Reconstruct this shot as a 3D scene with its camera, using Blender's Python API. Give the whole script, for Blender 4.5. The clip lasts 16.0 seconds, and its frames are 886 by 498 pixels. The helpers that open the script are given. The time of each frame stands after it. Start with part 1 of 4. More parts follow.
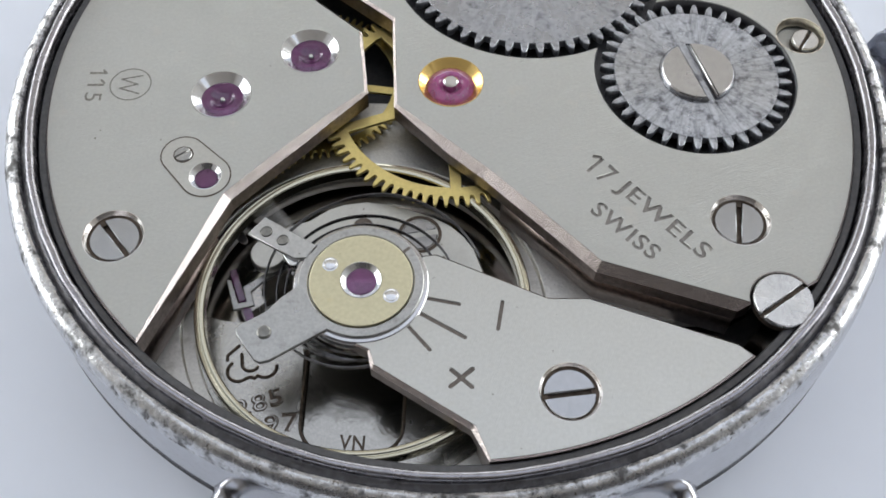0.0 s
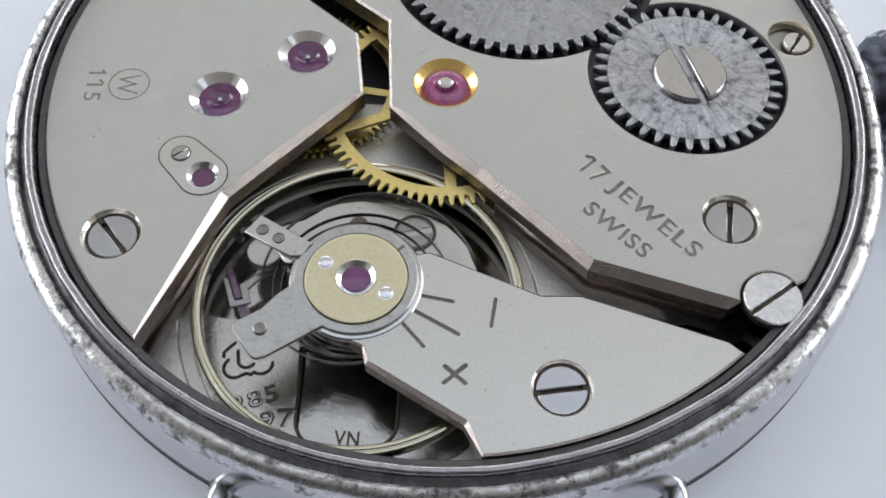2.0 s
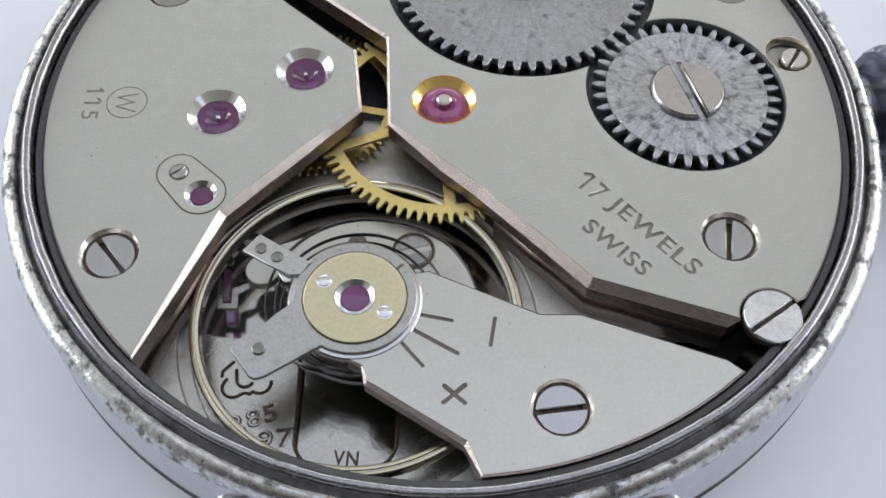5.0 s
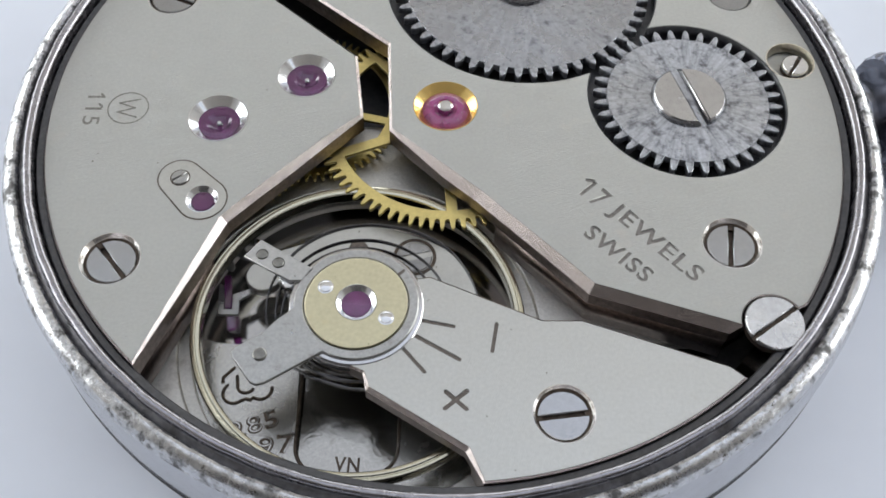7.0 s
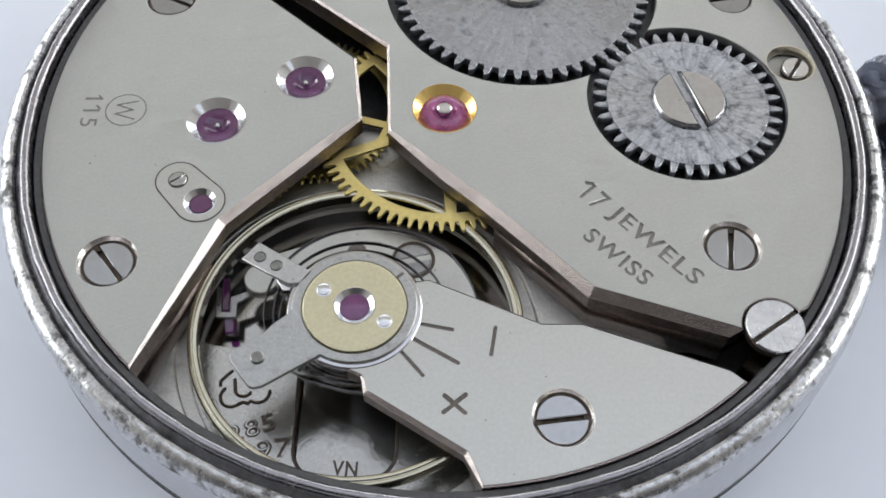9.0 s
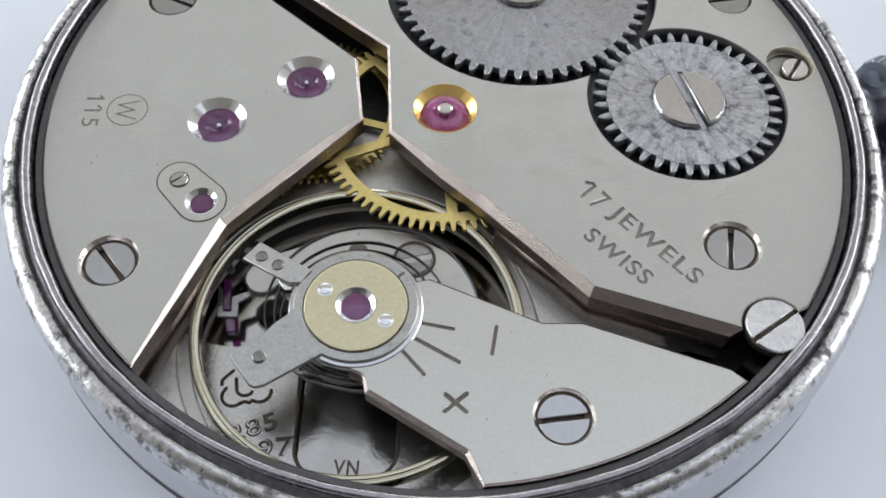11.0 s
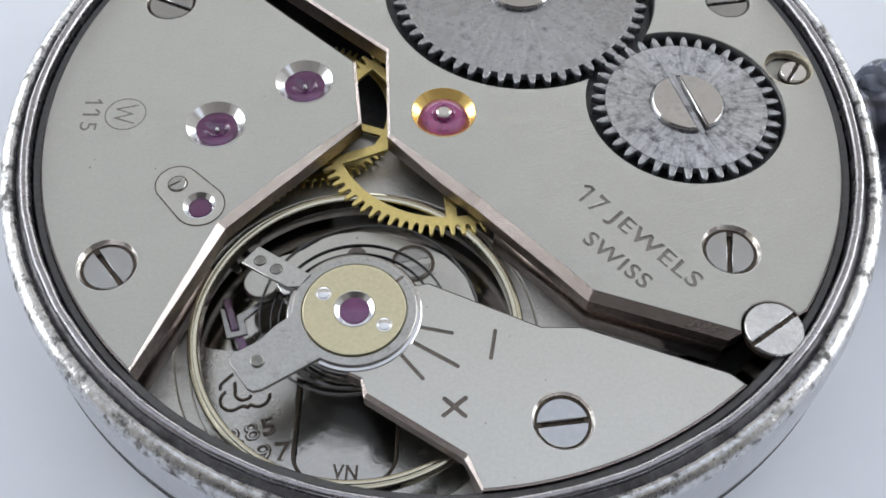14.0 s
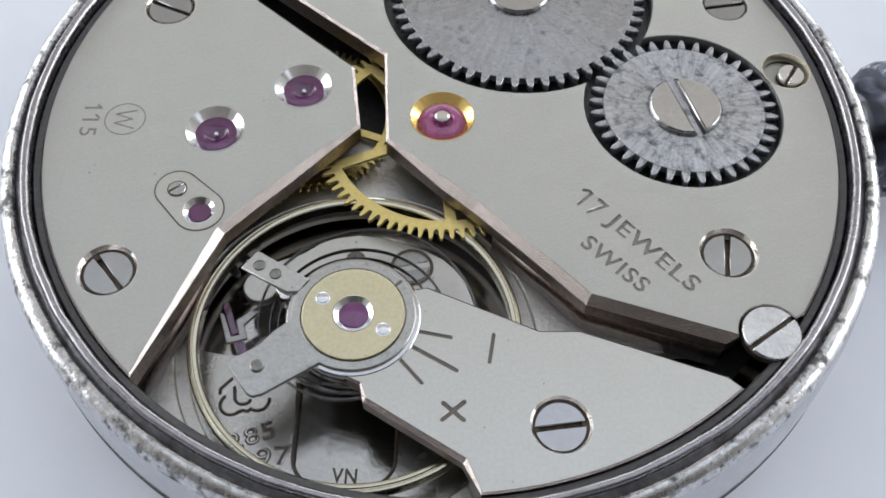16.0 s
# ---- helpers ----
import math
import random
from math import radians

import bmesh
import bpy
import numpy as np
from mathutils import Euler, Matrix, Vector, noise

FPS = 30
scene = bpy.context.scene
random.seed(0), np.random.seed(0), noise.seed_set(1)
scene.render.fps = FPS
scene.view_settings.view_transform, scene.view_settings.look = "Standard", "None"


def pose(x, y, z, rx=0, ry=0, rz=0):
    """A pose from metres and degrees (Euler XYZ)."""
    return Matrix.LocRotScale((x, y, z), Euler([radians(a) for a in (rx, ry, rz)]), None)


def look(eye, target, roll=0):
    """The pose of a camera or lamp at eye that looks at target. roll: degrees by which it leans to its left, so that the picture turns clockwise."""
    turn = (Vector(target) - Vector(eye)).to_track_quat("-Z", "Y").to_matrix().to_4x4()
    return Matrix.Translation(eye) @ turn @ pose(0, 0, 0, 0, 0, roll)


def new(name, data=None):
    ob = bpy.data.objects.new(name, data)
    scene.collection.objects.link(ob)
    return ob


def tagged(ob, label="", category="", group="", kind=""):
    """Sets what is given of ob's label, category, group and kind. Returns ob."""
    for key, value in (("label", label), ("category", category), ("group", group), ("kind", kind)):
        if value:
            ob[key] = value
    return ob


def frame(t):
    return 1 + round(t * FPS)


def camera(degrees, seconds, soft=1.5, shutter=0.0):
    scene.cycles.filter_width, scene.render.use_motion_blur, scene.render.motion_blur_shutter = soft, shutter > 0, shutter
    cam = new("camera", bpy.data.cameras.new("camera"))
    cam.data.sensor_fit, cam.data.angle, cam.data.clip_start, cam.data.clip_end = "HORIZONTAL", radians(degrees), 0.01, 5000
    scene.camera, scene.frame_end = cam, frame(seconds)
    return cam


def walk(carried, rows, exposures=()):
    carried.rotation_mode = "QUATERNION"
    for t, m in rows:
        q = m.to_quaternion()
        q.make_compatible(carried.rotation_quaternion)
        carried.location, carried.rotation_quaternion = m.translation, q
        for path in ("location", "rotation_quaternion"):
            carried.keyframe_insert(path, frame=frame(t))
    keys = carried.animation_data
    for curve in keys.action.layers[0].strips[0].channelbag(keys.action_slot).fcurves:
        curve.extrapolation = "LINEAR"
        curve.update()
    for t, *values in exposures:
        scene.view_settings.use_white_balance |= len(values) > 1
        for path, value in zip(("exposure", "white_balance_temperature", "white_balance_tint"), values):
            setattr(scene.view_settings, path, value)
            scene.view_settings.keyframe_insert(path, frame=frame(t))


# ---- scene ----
cam = camera(48.249, 16.0, soft=1.7, shutter=0.9)
PATH = [
    (0.0, pose(-0.000005, -0.021406, 0.024583, 31.352, -0.508, 1.258)),
    (0.5, pose(0.000034, -0.021426, 0.024653, 31.381, -0.462, 1.217)),
    (1.0, pose(0.000060, -0.021538, 0.024652, 31.313, -0.526, 1.286)),
    (1.5, pose(0.000086, -0.021632, 0.024690, 31.285, -0.587, 1.328)),
    (2.0, pose(0.000116, -0.021743, 0.024788, 31.613, -0.691, 1.345)),
    (2.5, pose(0.000185, -0.021664, 0.024885, 31.610, -0.527, 1.323)),
    (3.0, pose(0.000072, -0.021702, 0.024912, 31.594, -0.727, 1.239)),
    (3.5, pose(0.000098, -0.021796, 0.024817, 31.911, -0.723, 1.290)),
    (4.0, pose(0.000089, -0.021668, 0.024847, 32.015, -0.680, 1.202)),
    (6.5, pose(0.000065, -0.021371, 0.024910, 32.404, -0.759, 1.060)),
    (7.0, pose(-0.000014, -0.021504, 0.024806, 32.598, -0.815, 1.132)),
    (7.5, pose(0.000050, -0.021416, 0.024786, 32.661, -0.910, 1.147)),
    (8.0, pose(0.000022, -0.021359, 0.024754, 32.557, -0.960, 1.134)),
    (8.5, pose(-0.000068, -0.021373, 0.024730, 32.626, -1.029, 1.097)),
    (9.0, pose(0.000015, -0.021410, 0.024710, 32.712, -0.859, 1.173)),
    (11.5, pose(-0.000073, -0.021497, 0.024762, 32.800, -0.960, 1.121)),
    (12.0, pose(-0.000055, -0.021502, 0.024720, 32.849, -0.908, 1.140)),
    (12.5, pose(-0.000062, -0.021522, 0.024732, 32.886, -0.949, 1.128)),
    (13.0, pose(-0.000064, -0.021583, 0.024738, 33.076, -1.003, 1.072)),
    (13.5, pose(-0.000053, -0.021474, 0.024760, 33.032, -0.950, 1.023)),
    (14.0, pose(-0.000065, -0.021466, 0.024733, 32.983, -0.976, 1.023)),
    (14.5, pose(-0.000041, -0.021519, 0.024735, 32.987, -0.969, 1.048)),
    (15.0, pose(-0.000060, -0.021376, 0.024924, 32.970, -0.878, 0.970)),
    (15.5, pose(0.000016, -0.021395, 0.024860, 33.046, -0.823, 0.962)),
    (16.0, pose(-0.000000, -0.021365, 0.024929, 32.864, -0.858, 0.941)),
]
walk(cam, PATH, exposures=[(0.0, 0.0), (16.0, 0.0)])

# ---- light: added lamps overhead and on three sides of the table, all out of view ----
world = bpy.data.worlds.new("sky")
scene.world = world
world.use_nodes = True
wn = world.node_tree
sky = wn.nodes.new("ShaderNodeTexSky")
sky.sky_type = "NISHITA"
sky.sun_disc = False
sky.sun_elevation, sky.sun_rotation = radians(40), radians(30)
wn.links.new(sky.outputs[0], wn.nodes["Background"].inputs[0])
wn.nodes["Background"].inputs[1].default_value = 0.12

def opening_light(name, power, width, depth, eye, target):
    """An added area lamp, set in an opening of the unseen room."""
    data = bpy.data.lights.new(name, "AREA")
    data.shape, data.size, data.size_y = "RECTANGLE", width, depth
    data.energy, data.color = power, (0.975, 0.99, 0.985)
    ob = new(name, data)
    ob.matrix_world = look(eye, target)
    return ob


# no known source: three low lamps for bevels and table, one overhead
opening_light("side_lamp", 24.0, 4.1, 0.85, (0.2, 2.25, 0.5), (0.2, 0.0, 0.5))
opening_light("side_lamp", 30.0, 2.4, 0.85, (-1.95, 0.9, 0.5), (0.0, 0.9, 0.5))
opening_light("side_lamp", 40.0, 2.4, 0.85, (2.35, 0.9, 0.5), (0.0, 0.9, 0.5))
opening_light("overhead_lamp", 16.0, 3.6, 1.7, (0.2, 0.2, 1.83), (0.2, 0.201, 0.0))

# ---- materials ----
MM = 0.001


def noise_tex(nt, scale, stretch=(1, 1, 1), turn=0.0, detail=5.0, rough=0.55):
    """Noise in object space; scale is in cycles per millimetre."""
    co = nt.nodes.new("ShaderNodeTexCoord")
    mp = nt.nodes.new("ShaderNodeMapping")
    mp.vector_type = "TEXTURE"
    mp.inputs["Rotation"].default_value = (0, 0, radians(turn))
    mp.inputs["Scale"].default_value = [MM * v for v in stretch]
    nt.links.new(co.outputs["Object"], mp.inputs["Vector"])
    nz = nt.nodes.new("ShaderNodeTexNoise")
    nz.inputs["Scale"].default_value = scale
    nz.inputs["Detail"].default_value = detail
    nz.inputs["Roughness"].default_value = rough
    nt.links.new(mp.outputs["Vector"], nz.inputs["Vector"])
    return nz.outputs["Fac"]


def ramp(nt, fac, stops):
    r = nt.nodes.new("ShaderNodeValToRGB")
    el = r.color_ramp.elements
    while len(el) < len(stops):
        el.new(0.5)
    for e, (p, c) in zip(el, stops):
        e.position = p
        e.color = (*c, 1) if len(c) == 3 else c
    nt.links.new(fac, r.inputs["Fac"])
    return r.outputs["Color"]


def surface(name, base, rough=0.3, metal=1.0, grain=None, grain_amount=0.1, brushed=None, bump=0.0,
            stain=None, stain_colour=None, stain_at=(0.55, 0.7), rough_spread=0.12, aniso=0.0, radial=False,
            transmission=0.0, ior=1.5, coat=0.0, specks=0.0, streaks=0.0):
    """One procedural surface: base colour broken by fine grain, brushed relief and larger stains."""
    mat = bpy.data.materials.new(name)
    mat.use_nodes = True
    nt = mat.node_tree
    b = nt.nodes["Principled BSDF"]
    b.inputs["Metallic"].default_value = metal
    b.inputs["Transmission Weight"].default_value = transmission
    b.inputs["IOR"].default_value = ior
    b.inputs["Coat Weight"].default_value = coat
    g = noise_tex(nt, grain or 6.0)
    lo = [max(0.0, c * (1 - grain_amount)) for c in base]
    hi = [min(1.0, c * (1 + grain_amount)) for c in base]
    colour = ramp(nt, g, [(0.3, lo), (0.7, hi)])
    rmap = nt.nodes.new("ShaderNodeMapRange")
    rmap.inputs["To Min"].default_value = max(0.02, rough - rough_spread)
    rmap.inputs["To Max"].default_value = rough + rough_spread
    nt.links.new(noise_tex(nt, 1.3, detail=6.0), rmap.inputs["Value"])
    rough_out = rmap.outputs["Result"]
    if stain:
        st = noise_tex(nt, stain, detail=8.0, rough=0.65)
        mask = ramp(nt, st, [(stain_at[0], (0, 0, 0)), (stain_at[1], (1, 1, 1))])
        mix = nt.nodes.new("ShaderNodeMix")
        mix.data_type = "RGBA"
        nt.links.new(mask, mix.inputs["Factor"])
        nt.links.new(colour, mix.inputs[6])
        mix.inputs[7].default_value = (*stain_colour, 1)
        colour = mix.outputs[2]
        add = nt.nodes.new("ShaderNodeMath")
        add.operation = "MULTIPLY_ADD"
        nt.links.new(mask, add.inputs[0])
        add.inputs[1].default_value = 0.3
        nt.links.new(rough_out, add.inputs[2])
        rough_out = add.outputs[0]
    if streaks:
        # streaks that run out from the centre of a turned disc
        co = nt.nodes.new("ShaderNodeTexCoord")
        sep = nt.nodes.new("ShaderNodeSeparateXYZ")
        nt.links.new(co.outputs["Object"], sep.inputs[0])
        at = nt.nodes.new("ShaderNodeMath")
        at.operation = "ARCTAN2"
        nt.links.new(sep.outputs["Y"], at.inputs[0])
        nt.links.new(sep.outputs["X"], at.inputs[1])
        ln = nt.nodes.new("ShaderNodeVectorMath")
        ln.operation = "LENGTH"
        nt.links.new(co.outputs["Object"], ln.inputs[0])
        cmb = nt.nodes.new("ShaderNodeCombineXYZ")
        for src, k, dst in ((at.outputs[0], 14.0, "X"), (ln.outputs["Value"], 700.0, "Y")):
            mu = nt.nodes.new("ShaderNodeMath")
            mu.operation = "MULTIPLY"
            mu.inputs[1].default_value = k
            nt.links.new(src, mu.inputs[0])
            nt.links.new(mu.outputs[0], cmb.inputs[dst])
        nz = nt.nodes.new("ShaderNodeTexNoise")
        nz.inputs["Scale"].default_value, nz.inputs["Detail"].default_value, nz.inputs["Roughness"].default_value = 1.0, 7.0, 0.7
        nt.links.new(cmb.outputs[0], nz.inputs["Vector"])
        mul = nt.nodes.new("ShaderNodeMix")
        mul.data_type, mul.blend_type = "RGBA", "MULTIPLY"
        mul.inputs["Factor"].default_value = streaks
        nt.links.new(colour, mul.inputs[6])
        nt.links.new(ramp(nt, nz.outputs["Fac"], [(0.34, (0.6, 0.6, 0.6)), (0.5, (0.97, 0.97, 0.97)), (0.68, (1.2, 1.2, 1.2))]), mul.inputs[7])
        colour = mul.outputs[2]
    if specks:
        sp = ramp(nt, noise_tex(nt, 3.6, detail=3.0, rough=0.7), [(specks, (1, 1, 1)), (specks + 0.03, (0.35, 0.32, 0.28))])
        mul = nt.nodes.new("ShaderNodeMix")
        mul.data_type, mul.blend_type = "RGBA", "MULTIPLY"
        mul.inputs["Factor"].default_value = 1.0
        nt.links.new(colour, mul.inputs[6])
        nt.links.new(sp, mul.inputs[7])
        colour = mul.outputs[2]
    nt.links.new(colour, b.inputs["Base Color"])
    nt.links.new(rough_out, b.inputs["Roughness"])
    if aniso:
        b.inputs["Anisotropic"].default_value = aniso
        if radial:
            tn = nt.nodes.new("ShaderNodeTangent")
            tn.direction_type, tn.axis = "RADIAL", "Z"
            nt.links.new(tn.outputs[0], b.inputs["Tangent"])
            b.inputs["Anisotropic Rotation"].default_value = 0.25
    if bump:
        stretch, turn = brushed or ((1, 1, 1), 0)
        bp = nt.nodes.new("ShaderNodeBump")
        bp.inputs["Strength"].default_value = bump
        bp.inputs["Distance"].default_value = 0.02 * MM
        nt.links.new(noise_tex(nt, 5.0 if brushed else 9.0, stretch, turn, 6.0), bp.inputs["Height"])
        nt.links.new(bp.outputs[0], b.inputs["Normal"])
    return mat


NICKEL = surface("brushed nickel", (0.418, 0.414, 0.386), 0.36, specks=0.715, grain=9, grain_amount=0.04, brushed=((6, 0.12, 1), 22), bump=0.8,
                 stain=0.7, stain_colour=(0.5, 0.47, 0.42), stain_at=(0.6, 0.8))
COCK_NICKEL = surface("fine brushed nickel", (0.50, 0.495, 0.465), 0.34, specks=0.69, grain=9, grain_amount=0.05, brushed=((5, 0.12, 1), 70), bump=0.35,
                      stain=1.2, stain_colour=(0.5, 0.48, 0.44), stain_at=(0.62, 0.8))
BASE_NICKEL = surface("polished base nickel", (0.38, 0.36, 0.335), 0.1, grain=14, grain_amount=0.08, bump=0.12, rough_spread=0.06, stain=1.0,
                      stain_colour=(0.36, 0.32, 0.27), stain_at=(0.58, 0.8))
GRAINED_NICKEL = surface("frosted nickel", (0.60, 0.58, 0.54), 0.42, grain=12, grain_amount=0.1, bump=0.6, stain=1.0, stain_colour=(0.36, 0.33, 0.29), stain_at=(0.58, 0.8))
MIRROR_NICKEL = surface("polished plate nickel", (0.38, 0.366, 0.34), 0.12, grain=14, grain_amount=0.1, bump=0.3, rough_spread=0.08, stain=1.4, stain_colour=(0.3, 0.28, 0.25), stain_at=(0.6, 0.8))
SHELF_NICKEL = surface("satin plate nickel", (0.43, 0.415, 0.385), 0.25, grain=14, grain_amount=0.12, bump=0.45, rough_spread=0.1, stain=1.4, stain_colour=(0.34, 0.32, 0.29), stain_at=(0.6, 0.8))
CHAMFER = surface("milled nickel bevel", (0.54, 0.48, 0.455), 0.22, grain=9, grain_amount=0.1, brushed=((0.2, 0.2, 8), 0), bump=0.8)
SETTING_RING = surface("bright turned nickel", (0.70, 0.66, 0.62), 0.2, grain=7, grain_amount=0.1, bump=0.2)
WALL = surface("dark brown milled wall", (0.24, 0.195, 0.175), 0.34, grain=6, grain_amount=0.25, brushed=((0.25, 0.25, 8), 0), bump=0.7)
FAINT = surface("faintly engraved nickel", (0.25, 0.24, 0.22), 0.4, grain=9, grain_amount=0.2, bump=0.3)
STEEL = surface("polished steel", (0.68, 0.68, 0.69), 0.14, grain=4, grain_amount=0.05, rough_spread=0.06, bump=0.05,
                stain=2.0, stain_colour=(0.38, 0.36, 0.34), stain_at=(0.68, 0.8))
SCREW_STEEL = surface("flat polished steel", (0.385, 0.39, 0.40), 0.2, grain=4, grain_amount=0.06, rough_spread=0.08, bump=0.08,
                      stain=1.6, stain_colour=(0.3, 0.28, 0.26), stain_at=(0.66, 0.8))
WHEEL_STEEL = surface("snailed steel", (0.47, 0.485, 0.52), 0.3, grain=7, grain_amount=0.15, bump=0.15, stain=2.1,
                      stain_colour=(0.14, 0.135, 0.14), stain_at=(0.5, 0.66), aniso=0.7, radial=True, streaks=1.0)
RATCHET_STEEL = surface("smoothly snailed steel", (0.42, 0.43, 0.46), 0.28, grain=6, grain_amount=0.1, bump=0.1, stain=1.3,
                        stain_colour=(0.16, 0.155, 0.16), stain_at=(0.56, 0.7), aniso=0.7, radial=True, streaks=0.45)
BRASS = surface("gilt brass", (0.70, 0.575, 0.235), 0.34, grain=7, grain_amount=0.08, bump=0.1)
RECESS_GILT = surface("worn gilt edge", (0.76, 0.70, 0.58), 0.3, grain=6, grain_amount=0.15, bump=0.2)
GOLD = surface("polished gilt brass", (0.85, 0.6, 0.22), 0.15, grain=5, grain_amount=0.05, rough_spread=0.05)
PALE_GILT = surface("pale gilt", (0.57, 0.525, 0.36), 0.38, specks=0.74, grain=8, grain_amount=0.07, bump=0.15, stain=1.5,
                    stain_colour=(0.62, 0.55, 0.36), stain_at=(0.6, 0.8))
BALANCE_ALLOY = surface("pale bronze alloy", (0.54, 0.51, 0.40), 0.18, grain=5, grain_amount=0.05)
LEVER_STEEL = surface("matt steel", (0.405, 0.402, 0.39), 0.32, grain=11, grain_amount=0.12, bump=0.35, stain=2.5, stain_colour=(0.27, 0.26, 0.25), stain_at=(0.58, 0.75))
STUD_STEEL = surface("bright satin steel", (0.46, 0.455, 0.44), 0.32, grain=10, grain_amount=0.1, bump=0.3, specks=0.7)
RIM_STEEL = surface("chromed rim steel", (0.33, 0.32, 0.34), 0.26, grain=4, grain_amount=0.15, bump=0.1, stain=0.8, stain_colour=(0.2, 0.19, 0.19), stain_at=(0.56, 0.75))
RUBY_PINK = surface("pink ruby", (0.66, 0.12, 0.40), 0.05, metal=0.0, grain=3, grain_amount=0.2, rough_spread=0.03, transmission=0.6, ior=1.76)
SCREW_BRIGHT = surface("bright polished steel", (0.52, 0.515, 0.52), 0.16, grain=4, grain_amount=0.06, rough_spread=0.06, bump=0.12,
                       stain=1.2, stain_colour=(0.4, 0.39, 0.38), stain_at=(0.55, 0.8))
SUNBURST = surface("sunburst steel", (0.56, 0.56, 0.56), 0.26, grain=5, grain_amount=0.1, bump=0.1, aniso=0.85, radial=True, streaks=0.35)
FORK_STEEL = surface("grey steel", (0.34, 0.335, 0.33), 0.3, grain=6, grain_amount=0.1, bump=0.1)
PIN_STEEL = surface("dull grey steel", (0.22, 0.215, 0.2), 0.35, grain=8, grain_amount=0.2, bump=0.3)
SLOT_DARK = surface("dirty and shaded steel", (0.10, 0.08, 0.065), 0.5, grain=8, grain_amount=0.4, bump=0.3)
RUBY = surface("purple ruby", (0.27, 0.035, 0.25), 0.06, metal=0.0, grain=3, grain_amount=0.25, rough_spread=0.03,
               transmission=0.75, ior=1.76)
BLUE_SPRING = surface("spring steel", (0.13, 0.125, 0.13), 0.25, grain=3)
CHROME = surface("worn chrome", (0.6, 0.6, 0.61), 0.26, grain=6, grain_amount=0.2, bump=0.4, stain=1.9, specks=0.645,
                 stain_colour=(0.13, 0.126, 0.124), stain_at=(0.51, 0.63))
CHROME_SIDE = surface("polished chrome", (0.55, 0.55, 0.57), 0.16, grain=3, grain_amount=0.06, bump=0.05)
DARK_RING = surface("dark steel and painted shade", (0.09, 0.09, 0.095), 0.35, metal=0.6, grain=6, grain_amount=0.2, bump=0.1)
GROOVE = surface("dark chrome groove", (0.15, 0.147, 0.155), 0.42, grain=5, grain_amount=0.25, bump=0.3, stain=1.1, stain_colour=(0.09, 0.085, 0.085), stain_at=(0.5, 0.68))
LETTER = surface("stamped nickel", (0.235, 0.22, 0.205), 0.42, grain=9, grain_amount=0.25, bump=0.4)
ENGRAVED = surface("engraved nickel", (0.15, 0.13, 0.115), 0.4, grain=9, grain_amount=0.2, bump=0.3)
BLACK_CROWN = surface("dark plated steel", (0.21, 0.22, 0.26), 0.2, grain=5, grain_amount=0.2)
TABLE_WHITE = surface("white laminate", (0.80, 0.83, 0.90), 0.45, metal=0.0, grain=0.15, grain_amount=0.03, rough_spread=0.1)
PLASTER = surface("white plaster", (0.72, 0.71, 0.69), 0.8, metal=0.0, grain=0.01, grain_amount=0.05)
FLOOR_WOOD = surface("brown floorboards", (0.25, 0.17, 0.11), 0.5, metal=0.0, grain=0.02, grain_amount=0.25)
DARK_BACK = surface("dark grey reflection backing", (0.085, 0.083, 0.088), 0.8, metal=0.0, grain=0.01, grain_amount=0.08)


# ---- mesh helpers; outlines are in millimetres ----
def arc(cx, cy, r, a0, a1, n=48):
    return [(cx + r * math.cos(radians(a0 + (a1 - a0) * i / n)), cy + r * math.sin(radians(a0 + (a1 - a0) * i / n))) for i in range(n + 1)]


def ring_points(cx, cy, r, n=72):
    return arc(cx, cy, r, 0, 360, n)[:-1]


def slab(outlines, z0, z1, bevel=0.0):
    """A plate between two heights: the first outline is its edge, outlines inside it are holes."""
    cu = bpy.data.curves.new("outline", "CURVE")
    cu.dimensions, cu.fill_mode = "2D", "BOTH"
    for pts in outlines:
        sp = cu.splines.new("POLY")
        sp.points.add(len(pts) - 1)
        for p, (x, y) in zip(sp.points, pts):
            p.co = (x, y, 0, 1)
        sp.use_cyclic_u = True
    half = (z1 - z0) / 2
    cu.extrude = half - bevel
    cu.bevel_depth, cu.bevel_resolution, cu.offset = bevel, 0, -bevel
    ob = bpy.data.objects.new("outline", cu)
    me = bpy.data.meshes.new_from_object(ob)
    bm = bmesh.new()
    bm.from_mesh(me)
    bpy.data.objects.remove(ob)
    bpy.data.curves.remove(cu)
    bpy.data.meshes.remove(me)
    for v in bm.verts:
        v.co = (v.co.x * MM, v.co.y * MM, (v.co.z + (z0 + z1) / 2) * MM)
    bmesh.ops.remove_doubles(bm, verts=bm.verts, dist=1e-7)
    bmesh.ops.recalc_face_normals(bm, faces=bm.faces)
    return bm


def join(*parts):
    out = bmesh.new()
    for bm in parts:
        me = bpy.data.meshes.new("joined")
        bm.to_mesh(me)
        out.from_mesh(me)
        bm.free()
        bpy.data.meshes.remove(me)
    return out


